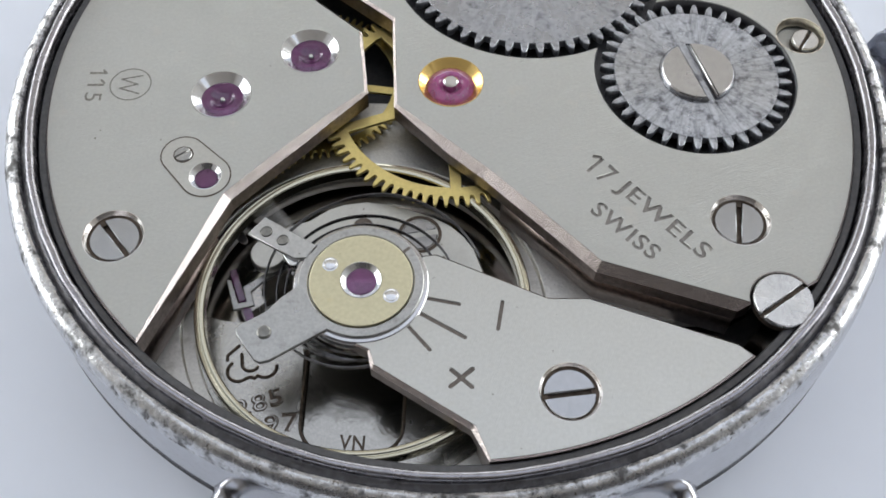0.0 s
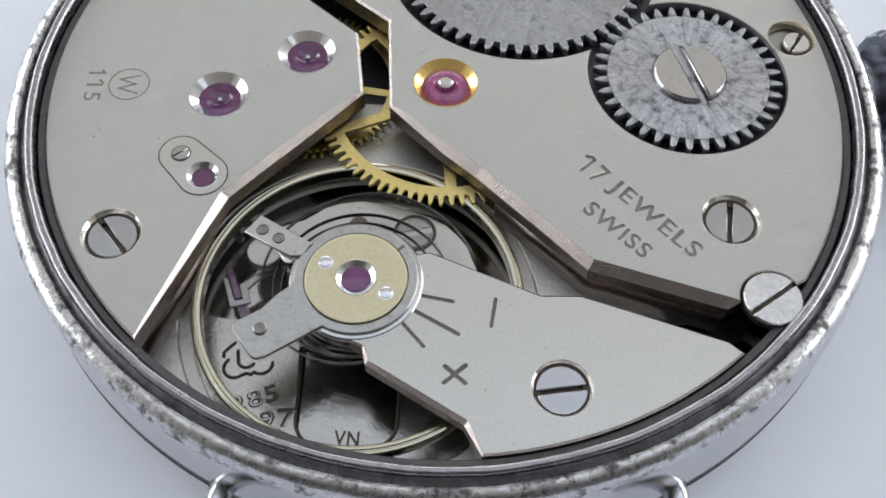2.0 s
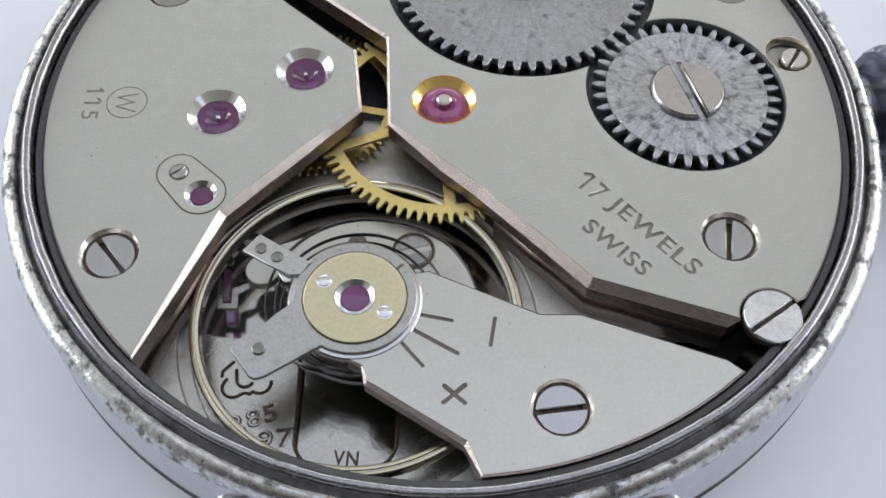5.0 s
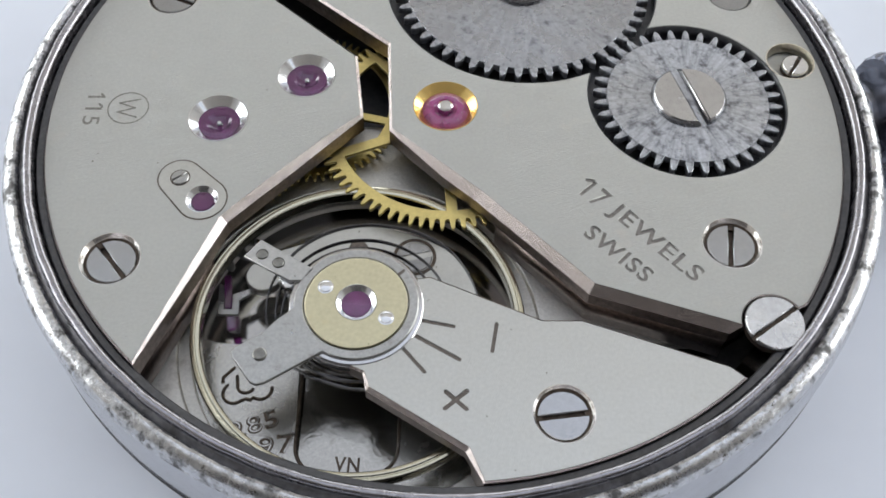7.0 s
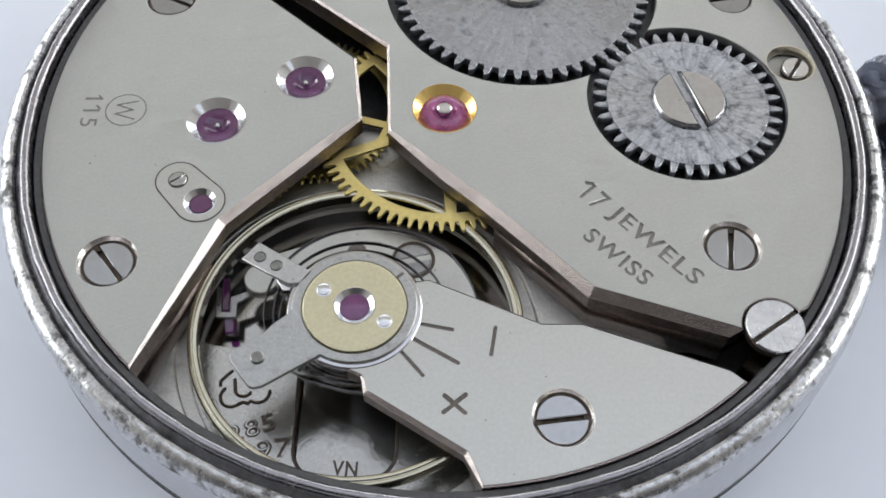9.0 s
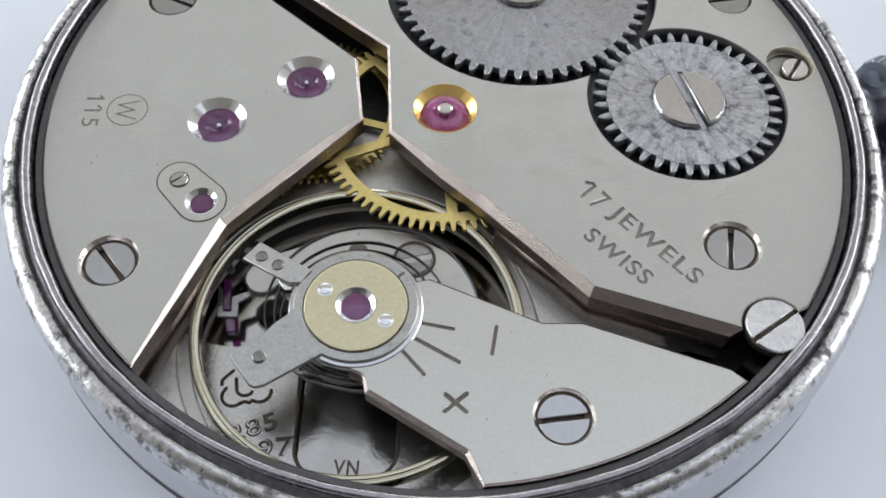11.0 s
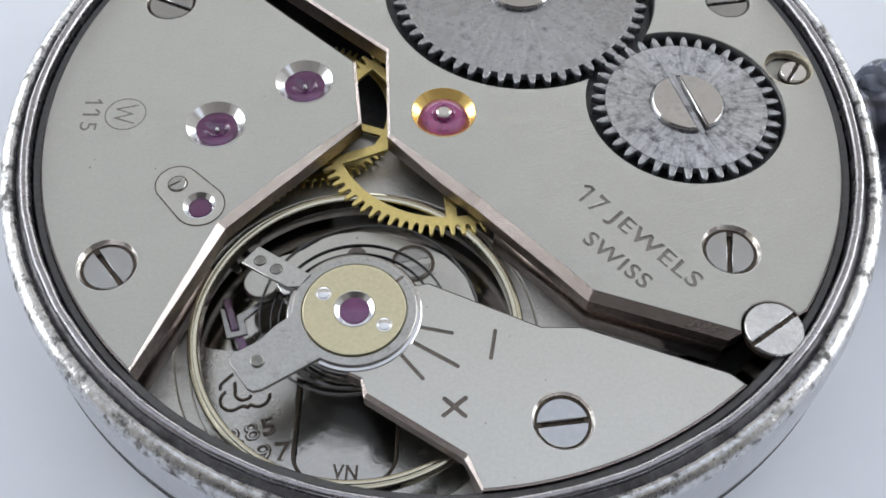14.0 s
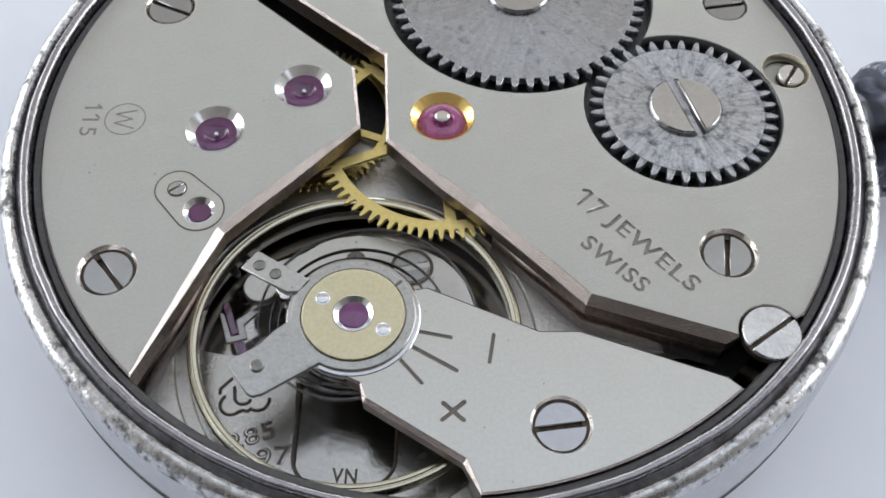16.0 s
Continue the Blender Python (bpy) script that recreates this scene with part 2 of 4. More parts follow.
def lathe(profile, cx=0.0, cy=0.0, n=96, closed=False):
    """A turned body from (radius, height) pairs, in millimetres."""
    bm = bmesh.new()
    rings = []
    for r, z in profile:
        if r < 1e-6:
            rings.append([bm.verts.new((cx * MM, cy * MM, z * MM))])
        else:
            rings.append([bm.verts.new(((cx + r * math.cos(2 * math.pi * i / n)) * MM, (cy + r * math.sin(2 * math.pi * i / n)) * MM, z * MM))
                          for i in range(n)])
    pairs = list(zip(rings, rings[1:]))
    if closed:
        pairs.append((rings[-1], rings[0]))
    for a, b in pairs:
        for i in range(n):
            j = (i + 1) % n
            if len(a) == 1:
                bm.faces.new((a[0], b[i], b[j]))
            elif len(b) == 1:
                bm.faces.new((a[i], b[0], a[j]))
            else:
                bm.faces.new((a[i], b[i], b[j], a[j]))
    bmesh.ops.recalc_face_normals(bm, faces=bm.faces)
    for f in bm.faces:
        f.smooth = True
    for e in bm.edges:
        if len(e.link_faces) == 2 and e.calc_face_angle(0) > radians(24):
            e.smooth = False
    return bm


def inset(pts, d):
    """The outline moved inwards by d; outlines run counter-clockwise."""
    out = []
    n = len(pts)
    for i in range(n):
        p, q, r = Vector(pts[i - 1]), Vector(pts[i]), Vector(pts[(i + 1) % n])
        u, v = (q - p), (r - q)
        u = u.normalized() if u.length > 1e-9 else v.normalized()
        v = v.normalized() if v.length > 1e-9 else u
        nu, nv = Vector((-u.y, u.x)), Vector((-v.y, v.x))
        m = nu + nv
        m = m / max(0.35, m.length_squared / 2)
        out.append((q + m * d)[:])
    return out


def clean(pts):
    return [p for i, p in enumerate(pts) if math.hypot(p[0] - pts[i - 1][0], p[1] - pts[i - 1][1]) > 0.01]


def bevelled_plate(outline, holes, z0, width, floor_z, deep=0, cutters=()):
    """A plate whose flat top has this outline, with a bevel falling outwards from it, and holes down to floor_z.
    width gives the bevel's breadth at a point. Returns the plate, its bevel, its side wall and the outer outline."""
    outline = [(u, v) if width(u, v) < 0.04 else (x, y) if math.hypot(u, v) < R - 0.4 else (u * (R / math.hypot(u, v)), v * (R / math.hypot(u, v)))
               for (x, y), (u, v) in zip(inset(clean(outline), 0.08), clean(outline))]
    away = inset(outline, -1.0)
    outer, drop = [], []
    for (x, y), (u, v) in zip(outline, away):
        c = width(x, y)
        outer.append((x + (u - x) * c, y + (v - y) * c))
        drop.append(c)
    strip, face = bmesh.new(), bmesh.new()
    a = [strip.verts.new((x * MM, y * MM, -c * MM)) for (x, y), c in zip(outer, drop)]
    b = [strip.verts.new((x * MM, y * MM, 0)) for x, y in outline]
    high = [face.verts.new((x * MM, y * MM, -c * MM)) for (x, y), c in zip(outer, drop)]
    low = [face.verts.new((x * MM, y * MM, z0 * MM)) for x, y in outer]
    for i in range(len(a)):
        j = (i + 1) % len(a)
        strip.faces.new((a[i], a[j], b[j], b[i]))
        face.faces.new((low[i], low[j], high[j], high[i]))
    bmesh.ops.recalc_face_normals(strip, faces=strip.faces)
    bmesh.ops.recalc_face_normals(face, faces=face.faces)
    top = slab([outline] + holes, floor_z, 0, 0.012)
    if cutters:
        top = carve(top, cutters)
    return join(top, slab([inset(outer, 0.006)] + holes[:deep], z0, floor_z, 0.0)), strip, face, outer


def carve(bm, cutters):
    """Sinks cutters into a plate."""
    a = new("carved", mesh_of("carved", bm, NICKEL))
    b = new("cutter", mesh_of("cutter", join(*cutters), NICKEL))
    mod = a.modifiers.new("carve", "BOOLEAN")
    mod.operation, mod.solver, mod.object = "DIFFERENCE", "EXACT", b
    mod.use_self = True
    me = bpy.data.meshes.new_from_object(a.evaluated_get(bpy.context.evaluated_depsgraph_get()))
    out = bmesh.new()
    out.from_mesh(me)
    for ob in (a, b):
        old = ob.data
        bpy.data.objects.remove(ob)
        bpy.data.meshes.remove(old)
    bpy.data.meshes.remove(me)
    return out


def bridge_bevel(c, narrow=None, span=(0.0, -7.0)):
    """Broad along the straight edges, narrower towards their upper end, slight along the rim, none beside the clamp screw."""
    def width(x, y):
        if math.hypot(x - 9.56, y + 7.87) < 1.1:
            return 0.03
        if narrow is None or math.hypot(x, y) > 12.5:
            return 0.05 if math.hypot(x, y) > 12.5 else c
        k = max(0.0, min(1.0, (y - span[0]) / (span[1] - span[0])))
        return narrow + (c - narrow) * k
    return width


def tube(points, r, n=8):
    """A round wire along points, in millimetres."""
    bm = bmesh.new()
    pts = [Vector(p) for p in points]
    rings = []
    for i, p in enumerate(pts):
        d = (pts[min(i + 1, len(pts) - 1)] - pts[max(i - 1, 0)]).normalized()
        side = d.cross(Vector((0, 0, 1)))
        side = side.normalized() if side.length > 1e-4 else Vector((1, 0, 0))
        up = side.cross(d)
        rings.append([bm.verts.new((p + side * r * math.cos(2 * math.pi * k / n) + up * r * math.sin(2 * math.pi * k / n)) * MM) for k in range(n)])
    for a, b in zip(rings, rings[1:]):
        for k in range(n):
            bm.faces.new((a[k], a[(k + 1) % n], b[(k + 1) % n], b[k]))
    bm.faces.new(rings[0])
    bm.faces.new(rings[-1])
    bmesh.ops.recalc_face_normals(bm, faces=bm.faces)
    for f in bm.faces:
        f.smooth = True
    return bm


def writing(text, start, end, height, z, depth=0.02, top=0.004, bold=0.022):
    """Letters of the built-in font, fitted between two points of their base line."""
    cu = bpy.data.curves.new("letters", "FONT")
    cu.body = text
    cu.resolution_u = 3
    cu.space_character = 1.12
    cu.extrude, cu.offset = 0.1, bold
    ob = bpy.data.objects.new("letters", cu)
    me = bpy.data.meshes.new_from_object(ob)
    bm = bmesh.new()
    bm.from_mesh(me)
    bpy.data.objects.remove(ob)
    bpy.data.curves.remove(cu)
    bpy.data.meshes.remove(me)
    xs = [v.co.x for v in bm.verts]
    ys = [v.co.y for v in bm.verts]
    a, b = Vector(start), Vector(end)
    u = (b - a).normalized()
    w = Vector((-u.y, u.x))
    for v in bm.verts:
        fx = (v.co.x - min(xs)) / (max(xs) - min(xs)) * (b - a).length
        fy = (v.co.y - min(ys)) / (max(ys) - min(ys)) * height
        p = a + u * fx + w * fy
        v.co = (p.x * MM, p.y * MM, (z + (top if v.co.z > 0 else -depth)) * MM)
    bmesh.ops.remove_doubles(bm, verts=bm.verts, dist=1e-8)
    bmesh.ops.recalc_face_normals(bm, faces=bm.faces)
    return bm


def bar(p, q, width, z0, z1, bevel=0.0, rounded=True):
    """A straight bar between two points, with round ends."""
    a, b = Vector(p), Vector(q)
    t = math.degrees(math.atan2(b.y - a.y, b.x - a.x))
    h = width / 2
    if rounded:
        pts = arc(b.x, b.y, h, t - 90, t + 90, 8) + arc(a.x, a.y, h, t + 90, t + 270, 8)
    else:
        n = Vector((-(b - a).y, (b - a).x)).normalized() * h
        pts = [(a - n)[:], (b - n)[:], (b + n)[:], (a + n)[:]]
    return slab([pts], z0, z1, bevel)


def mesh_of(name, bm, material):
    me = bpy.data.meshes.new(name)
    bm.to_mesh(me)
    bm.free()
    me.materials.append(material)
    return me


def part(name, bm, material, parent, label=""):
    ob = new(name, mesh_of(name, bm, material))
    ob.parent = parent
    return tagged(ob, label)


def thing(name, label, category, at=(0, 0, 0), group="", kind=""):
    ob = new(name)
    ob.empty_display_size = 0.002
    ob.location = [v * MM for v in at]
    return tagged(ob, label, category, group, kind)


def solid(name, bm, material, label, category, group="", kind=""):
    return tagged(new(name, mesh_of(name, bm, material)), label, category, group, kind)


# ---- an unseen room, added to shape the light, and the table (metres) ----
TABLE_Z = -5.45


def box(x0, x1, y0, y1, z0, z1):
    bm = bmesh.new()
    bmesh.ops.create_cube(bm, size=1)
    for v in bm.verts:
        v.co = ((x0 + x1) / 2 + v.co.x * (x1 - x0), (y0 + y1) / 2 + v.co.y * (y1 - y0), (z0 + z1) / 2 + v.co.z * (z1 - z0))
    return bm


X0, X1, Y0, Y1, Z0, Z1 = -2.0, 2.4, -1.8, 2.3, -0.76, 1.85
solid("floor", box(X0, X1, Y0, Y1, Z0 - 0.1, Z0), FLOOR_WOOD, "brown wooden floor under the table", "floor", kind="structure")
SX0, SX1, SY0, SY1 = -1.62, 2.02, -0.67, 1.07
solid("ceiling", join(box(X0, X1, Y0, SY0, Z1, Z1 + 0.1), box(X0, SX0, SY0, SY1, Z1, Z1 + 0.1), box(SX1, X1, SY0, SY1, Z1, Z1 + 0.1),
                      box(X0, X1, SY1, Y1, Z1, Z1 + 0.1)), PLASTER, "unseen white ceiling with an opening for the overhead lamp", "ceiling", kind="structure")
# added behind the camera so that metal facing it reflects something dark
solid("dark_backing_south", box(X0 - 0.1, X1 + 0.1, Y0 - 0.1, Y0, Z0, Z1), DARK_BACK, "unseen dark wall added for dark reflections", "wall", kind="structure")
VY0, VY1 = -0.33, 2.13
for name, wx0, wx1 in (("wall_west", X0 - 0.1, X0), ("wall_east", X1, X1 + 0.1)):
    solid(name, join(box(wx0, wx1, Y0, VY0, Z0, Z1), box(wx0, wx1, VY1, Y1, Z0, Z1), box(wx0, wx1, VY0, VY1, Z0, 0.05), box(wx0, wx1, VY0, VY1, 0.95, Z1)),
          PLASTER, "unseen white wall with an opening for a side lamp", "wall", kind="structure")
WX0, WX1, WZ0, WZ1 = -1.88, 2.28, 0.05, 0.95
solid("wall_north", join(box(X0 - 0.1, WX0, Y1, Y1 + 0.2, Z0, Z1), box(WX1, X1 + 0.1, Y1, Y1 + 0.2, Z0, Z1),
                         box(WX0, WX1, Y1, Y1 + 0.2, Z0, WZ0), box(WX0, WX1, Y1, Y1 + 0.2, WZ1, Z1)),
      PLASTER, "unseen white wall with an opening for a side lamp", "wall", kind="structure")

table = thing("table", "plain white table under the open watch", "table", (0, 0, TABLE_Z))
tb = box(-0.7, 0.7, -0.35, 0.6, -0.03, 0)
bmesh.ops.bevel(tb, geom=tb.edges[:], offset=0.004, segments=2, affect="EDGES")
part("tabletop", tb, TABLE_WHITE, table)
for lx in (-0.65, 0.65):
    for ly in (-0.3, 0.55):
        part("leg", box(lx - 0.025, lx + 0.025, ly - 0.025, ly + 0.025, Z0 - TABLE_Z * MM + 0.0, -0.03), PLASTER, table)

# ---- the watch case ----
case = thing("watch_case", "worn chrome watch case, open at the back, lying face down", "watch case", (0, 0, TABLE_Z))


def lowered(bm, dz=-TABLE_Z):
    bmesh.ops.translate(bm, vec=(0, 0, dz * MM), verts=bm.verts)
    return bm


part("case_side", lowered(lathe([(13.98, -0.32), (14.10, -0.36), (14.16, -0.6), (14.22, -1.0), (14.27, -1.7), (14.29, -2.5), (14.29, -3.0), (14.25, -3.1), (14.1, -3.11), (13.9, -3.12),
                                 (13.3, -3.12), (13.3, -0.32)], 0.08, -0.05, n=360, closed=True)), CHROME_SIDE, case, "smooth dull chrome side")
body = lathe([(13.64, -0.6), (13.64, 0.0), (13.69, 0.09), (13.77, 0.12), (13.88, 0.09), (14.02, 0.0), (14.12, -0.12), (14.17, -0.26), (14.19, -0.40), (14.2, -0.5), (13.9, -0.6)], n=720, closed=True)
for v in body.verts:
    r = math.hypot(v.co.x, v.co.y) / MM
    if r > 13.58 and v.co.z > -0.3 * MM:
        k = noise.noise(v.co / MM * 1.7) * 0.02 + noise.noise(v.co / MM * 6) * 0.012
        v.co *= 1 + k * MM / v.co.length
        v.co.z += noise.noise(v.co / MM * 3.1) * 0.018 * MM
part("worn_edge", lowered(body), CHROME, case, "pitted and worn chrome edge")
rim = lathe([(13.16, -0.7)] + [(13.30 + 0.14 * math.cos(radians(a)), 0.15 + 0.16 * math.sin(radians(a))) for a in range(180, -1, -20)] + [(13.44, -0.7)], n=360, closed=True)
for v in rim.verts:
    k = noise.noise(v.co / MM * 0.8) * 0.03 + noise.noise(v.co / MM * 3.0) * 0.012
    v.co.x *= 1 + k * 0.1 * 0.7
    v.co.y *= 1 + k * 0.1 * 0.7
part("groove", lowered(lathe([(13.38, -0.3), (13.38, 0.06), (13.46, 0.06), (13.72, -0.1), (13.72, -0.3)], n=240, closed=True)), GROOVE, case, "dark sloping groove round the rim")
part("case_rim", lowered(rim), RIM_STEEL, case, "scuffed chrome rim")
part("side_joint", lowered(lathe([(13.5, -3.12), (14.28, -3.12), (14.32, -3.17), (14.30, -3.26), (13.5, -3.26)], 0.08, -0.05, n=240, closed=True)), DARK_RING, case, "dark joint under the side")
part("bezel", lowered(lathe([(12.5, -3.27), (14.2, -3.27), (14.26, -3.4), (14.15, -4.2), (13.7, -5.0), (13.1, -5.44), (12.5, -5.44)], 0.08, -0.05, n=240, closed=True)), CHROME_SIDE, case)
part("movement_ring", lowered(lathe([(12.86, -1.6), (12.86, -0.2), (12.90, -0.14), (13.08, -0.1), (13.13, -0.16), (13.14, -1.6)], n=300, closed=True)), DARK_RING, case, "dark inner ring")
for a in (-115.2, -61.2):
    x, y = math.cos(radians(a)), math.sin(radians(a))
    part("lug", lowered(tube([(14.1 * x, 14.1 * y, -2.65), (14.2 * x, 14.2 * y - 0.5, -2.6), (14.23 * x, 14.2 * y - 1.0, -2.65), (14.27 * x, 14.2 * y - 1.7, -2.95), (14.3 * x, 14.2 * y - 2.4, -3.4), (14.3 * x, 14.2 * y - 3.0, -4.0)], 0.36, 16)), CHROME_SIDE, case)
# winding crown on its stem
ca = 6.0
cr = lathe([(0, 0.35), (1.5, 0.3), (1.9, 0.0), (2.2, 0.0), (2.35, 0.12), (2.42, 0.35), (2.42, 2.4), (2.2, 2.75), (0, 2.9)], n=220)
for v in cr.verts:
    r = math.hypot(v.co.x, v.co.y) / MM
    if r > 2.3:
        a = math.atan2(v.co.y, v.co.x)
        k = 1 - 0.12 * (0.5 + 0.5 * math.cos(a * 24))
        v.co.x *= k
        v.co.y *= k
turn = pose(0, 0, 0, 0, 0, ca) @ pose(15.25 * MM, 0, -2.2 * MM, 0, 90, 0)
bmesh.ops.transform(cr, matrix=turn, verts=cr.verts)
winding_crown = part("winding_crown", lowered(cr), BLACK_CROWN, case, "dark knurled winding crown")
stem = lathe([(0, -2.0), (1.45, -2.0), (1.45, -0.3), (1.3, 0.1), (1.3, 0.4), (0, 0.4)], n=48)
bmesh.ops.transform(stem, matrix=turn, verts=stem.verts)
part("stem", lowered(stem), CHROME_SIDE, winding_crown)

# ---- main plate ----
BX, BY = -2.42, -7.60          # balance axis
R = 12.8


def disc_cut(radius, cx, cy, r):
    """The outline of a disc with a bite of another circle out of its edge."""
    pts = [p for p in ring_points(0, 0, radius, 360) if math.hypot(p[0] - cx, p[1] - cy) > r]
    start = max(range(len(pts)), key=lambda i: math.hypot(pts[i][0] - pts[i - 1][0], pts[i][1] - pts[i - 1][1]))
    pts = pts[start:] + pts[:start]
    a0 = math.degrees(math.atan2(pts[-1][1] - cy, pts[-1][0] - cx))
    a1 = math.degrees(math.atan2(pts[0][1] - cy, pts[0][0] - cx))
    while a1 > a0:
        a1 -= 360
    return pts + arc(cx, cy, r, a0, a1, 96)[1:-1]


def outside_rim(pts):
    """The points, held within the plate's edge."""
    return [(x * min(1, (R - 0.1) / math.hypot(x, y)), y * min(1, (R - 0.1) / math.hypot(x, y))) for x, y in pts]


plate = thing("main_plate", "nickel-plated main plate of the movement, inside the case", "plate")
slot = arc(-3.25, -11.05, 0.83, 180, 270, 10) + arc(-1.95, -11.05, 0.83, 270, 360, 10) + [(-1.1, -8.6), (-4.2, -8.6)]
# wells added so that the gaps beside the bridges stay dark
train_well = [(-9.6, 9.4), (-3.9, 3.4), (-3.6, 0.4), (-1.0, 0.4), (-0.9, 3.2), (-7.4, 10.2)]
clamp_well = [(4.9, -7.75), (8.2, -8.9), (9.2, -9.3), (10.9, -7.4), (9.6, -6.8), (8.4, -7.6)]
part("upper_plate", carve(slab([disc_cut(R + 0.04, BX, BY, 5.45)], -2.2, -1.75, 0.05), [slab([train_well], -2.4, -1.5), slab([clamp_well], -2.4, -1.5)]), GRAINED_NICKEL, plate)
# their near-black floors hold the shade of the gaps as colour
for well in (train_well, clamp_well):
    part("well_floor", slab([well], -2.79, -2.74), DARK_RING, plate, "near-black floor standing for the shade in a well")
shelf = arc(0, 0, R + 0.04, 222, 300, 90) + [(4.0, -8.2), (-1.1, -8.2), (-1.1, -8.6)] + [(-4.2, -8.6)] + arc(-6.25, -5.1, 2.75, -46, -115, 24)
part("recess_floor", slab([shelf, slot[:-2] + [(-1.1, -8.7), (-4.2, -8.7)]], -2.6, -2.2), SHELF_NICKEL, plate)
part("slot_floor", slab([arc(0, 0, R + 0.04, 222, 300, 90) + [(0.0, -8.6), (-6.0, -8.6)]], -2.7, -2.4), MIRROR_NICKEL, plate)
# dark wire that draws the shade along the slot's edge
part("slot_edge", tube([(x, y, -2.22) for x, y in [(-4.08, -8.75)] + slot[:-2] + [(-1.12, -8.8)]], 0.06, 8), SLOT_DARK, plate, "dark line for the shade along the slot")
part("recess_ledge", slab([outside_rim(arc(BX, BY, 5.5, -35, 215, 120)) + outside_rim(arc(BX, BY, 5.08, 215, -35, 120))], -2.5, -2.0, 0.03), GRAINED_NICKEL, plate, "stepped ledge round the balance")
part("base", slab([ring_points(0, 0, R - 0.05, 240)], -3.1, -2.8), BASE_NICKEL, plate)
part("edge_wall", lathe([(R - 0.05, -2.79), (R - 0.05, -2.22), (R - 0.6, -2.22), (R - 0.6, -2.79)], n=200, closed=True), BASE_NICKEL, plate)
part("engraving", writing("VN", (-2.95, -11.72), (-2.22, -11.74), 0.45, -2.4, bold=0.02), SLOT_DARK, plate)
# a bolder dark copy under each pale figure paints the relief's shade
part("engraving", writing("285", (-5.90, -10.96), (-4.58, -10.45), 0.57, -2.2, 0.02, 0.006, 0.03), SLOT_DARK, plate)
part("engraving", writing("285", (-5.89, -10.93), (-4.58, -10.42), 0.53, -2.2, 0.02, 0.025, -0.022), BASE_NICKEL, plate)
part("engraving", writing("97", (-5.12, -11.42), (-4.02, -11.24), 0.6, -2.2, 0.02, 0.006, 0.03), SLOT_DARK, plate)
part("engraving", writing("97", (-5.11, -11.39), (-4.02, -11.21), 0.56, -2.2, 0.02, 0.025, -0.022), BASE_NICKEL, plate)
cloud = [arc(-6.04, -9.46, 0.33, 130, 318, 20) + arc(-5.66, -9.78, 0.14, 140, 40, 8) + arc(-5.27, -9.31, 0.33, 235, 372, 18),
         [(-6.02, -8.9)] + arc(-5.72, -9.2, 0.25, 180, 335, 14), [(-6.42, -9.14), (-6.43, -8.97), (-6.3, -8.82), (-6.12, -8.63)]]
# same here: the dark outline below paints the shade of the stamped lines
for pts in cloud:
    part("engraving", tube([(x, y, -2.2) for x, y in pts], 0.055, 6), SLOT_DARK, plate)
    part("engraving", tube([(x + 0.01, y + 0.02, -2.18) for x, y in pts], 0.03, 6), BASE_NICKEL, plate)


# ---- wheels ----
def gear_points(n, root, tip, phase=0.0):
    """Rounded teeth; one tooth stands at the phase angle."""
    pts = []
    p = 360.0 / n
    for i in range(n):
        c = phase + i * p
        for a, r in ((-0.5, root), (-0.33, root + 0.02), (-0.25, root + 0.3 * (tip - root)), (-0.2, root + 0.75 * (tip - root)), (-0.08, tip),
                     (0.08, tip), (0.2, root + 0.75 * (tip - root)), (0.25, root + 0.3 * (tip - root)), (0.33, root + 0.02)):
            t = radians(c + a * p)
            pts.append((r * math.cos(t), r * math.sin(t)))
    return pts


def spoke_windows(count, hub, rim_r, width, phase):
    """The openings between straight spokes."""
    out = []
    for i in range(count):
        a0, a1 = phase + i * 360 / count, phase + (i + 1) * 360 / count
        do, di = math.degrees(math.asin(width / 2 / rim_r)), math.degrees(math.asin(min(0.99, width / 2 / hub)))
        out.append(arc(0, 0, rim_r, a0 + do, a1 - do, 20) + arc(0, 0, hub, a1 - di, a0 + di, 6))
    return out


def train_wheel(name, label, at, teeth, root, tip, rim_in, spokes, spoke_w, phase, thick, z, material=BRASS, hub=0.7, group="train wheels"):
    w = thing(name, label, "gear wheel", (at[0], at[1], z), group)
    part("toothed_rim", slab([gear_points(teeth, root, tip, phase)] + spoke_windows(spokes, hub, rim_in, spoke_w, phase), -thick, 0, 0.015), material, w)
    part("pinion", slab([gear_points(10, 0.3, 0.48, 0)], -thick - 0.5, -thick - 0.02, 0.01), STEEL, w)
    part("arbor", lathe([(0, -thick - 0.6), (0.14, -thick - 0.6), (0.14, 0.45), (0, 0.45)], n=24), STEEL, w)
    return w


center_wheel = train_wheel("center_wheel", "gilt brass centre wheel with five spokes under the bridges", (0, 0), 78, 3.95, 4.32, 3.62, 5, 0.36, -85.5, 0.14, -0.88)
third_wheel = train_wheel("third_wheel", "gilt brass third wheel under the train bridge", (-4.67, 1.06), 72, 2.95, 3.22, 2.72, 5, 0.3, -12.5, 0.12, -1.45)
part("upper_pinion", slab([gear_points(10, 0.34, 0.62, 0)], 0.4, 0.8, 0.01), STEEL, third_wheel)
fourth_wheel = train_wheel("fourth_wheel", "gilt brass fourth wheel under the train bridge", (-7.35, -0.85), 70, 2.75, 3.02, 2.4, 4, 0.3, 10, 0.12, -1.05)
escape_wheel = train_wheel("escape_wheel", "polished steel escape wheel under the train bridge", (-7.38, -4.02), 15, 1.2, 1.6, 0.95, 4, 0.2, 0, 0.1, -1.9, FORK_STEEL, 0.5)


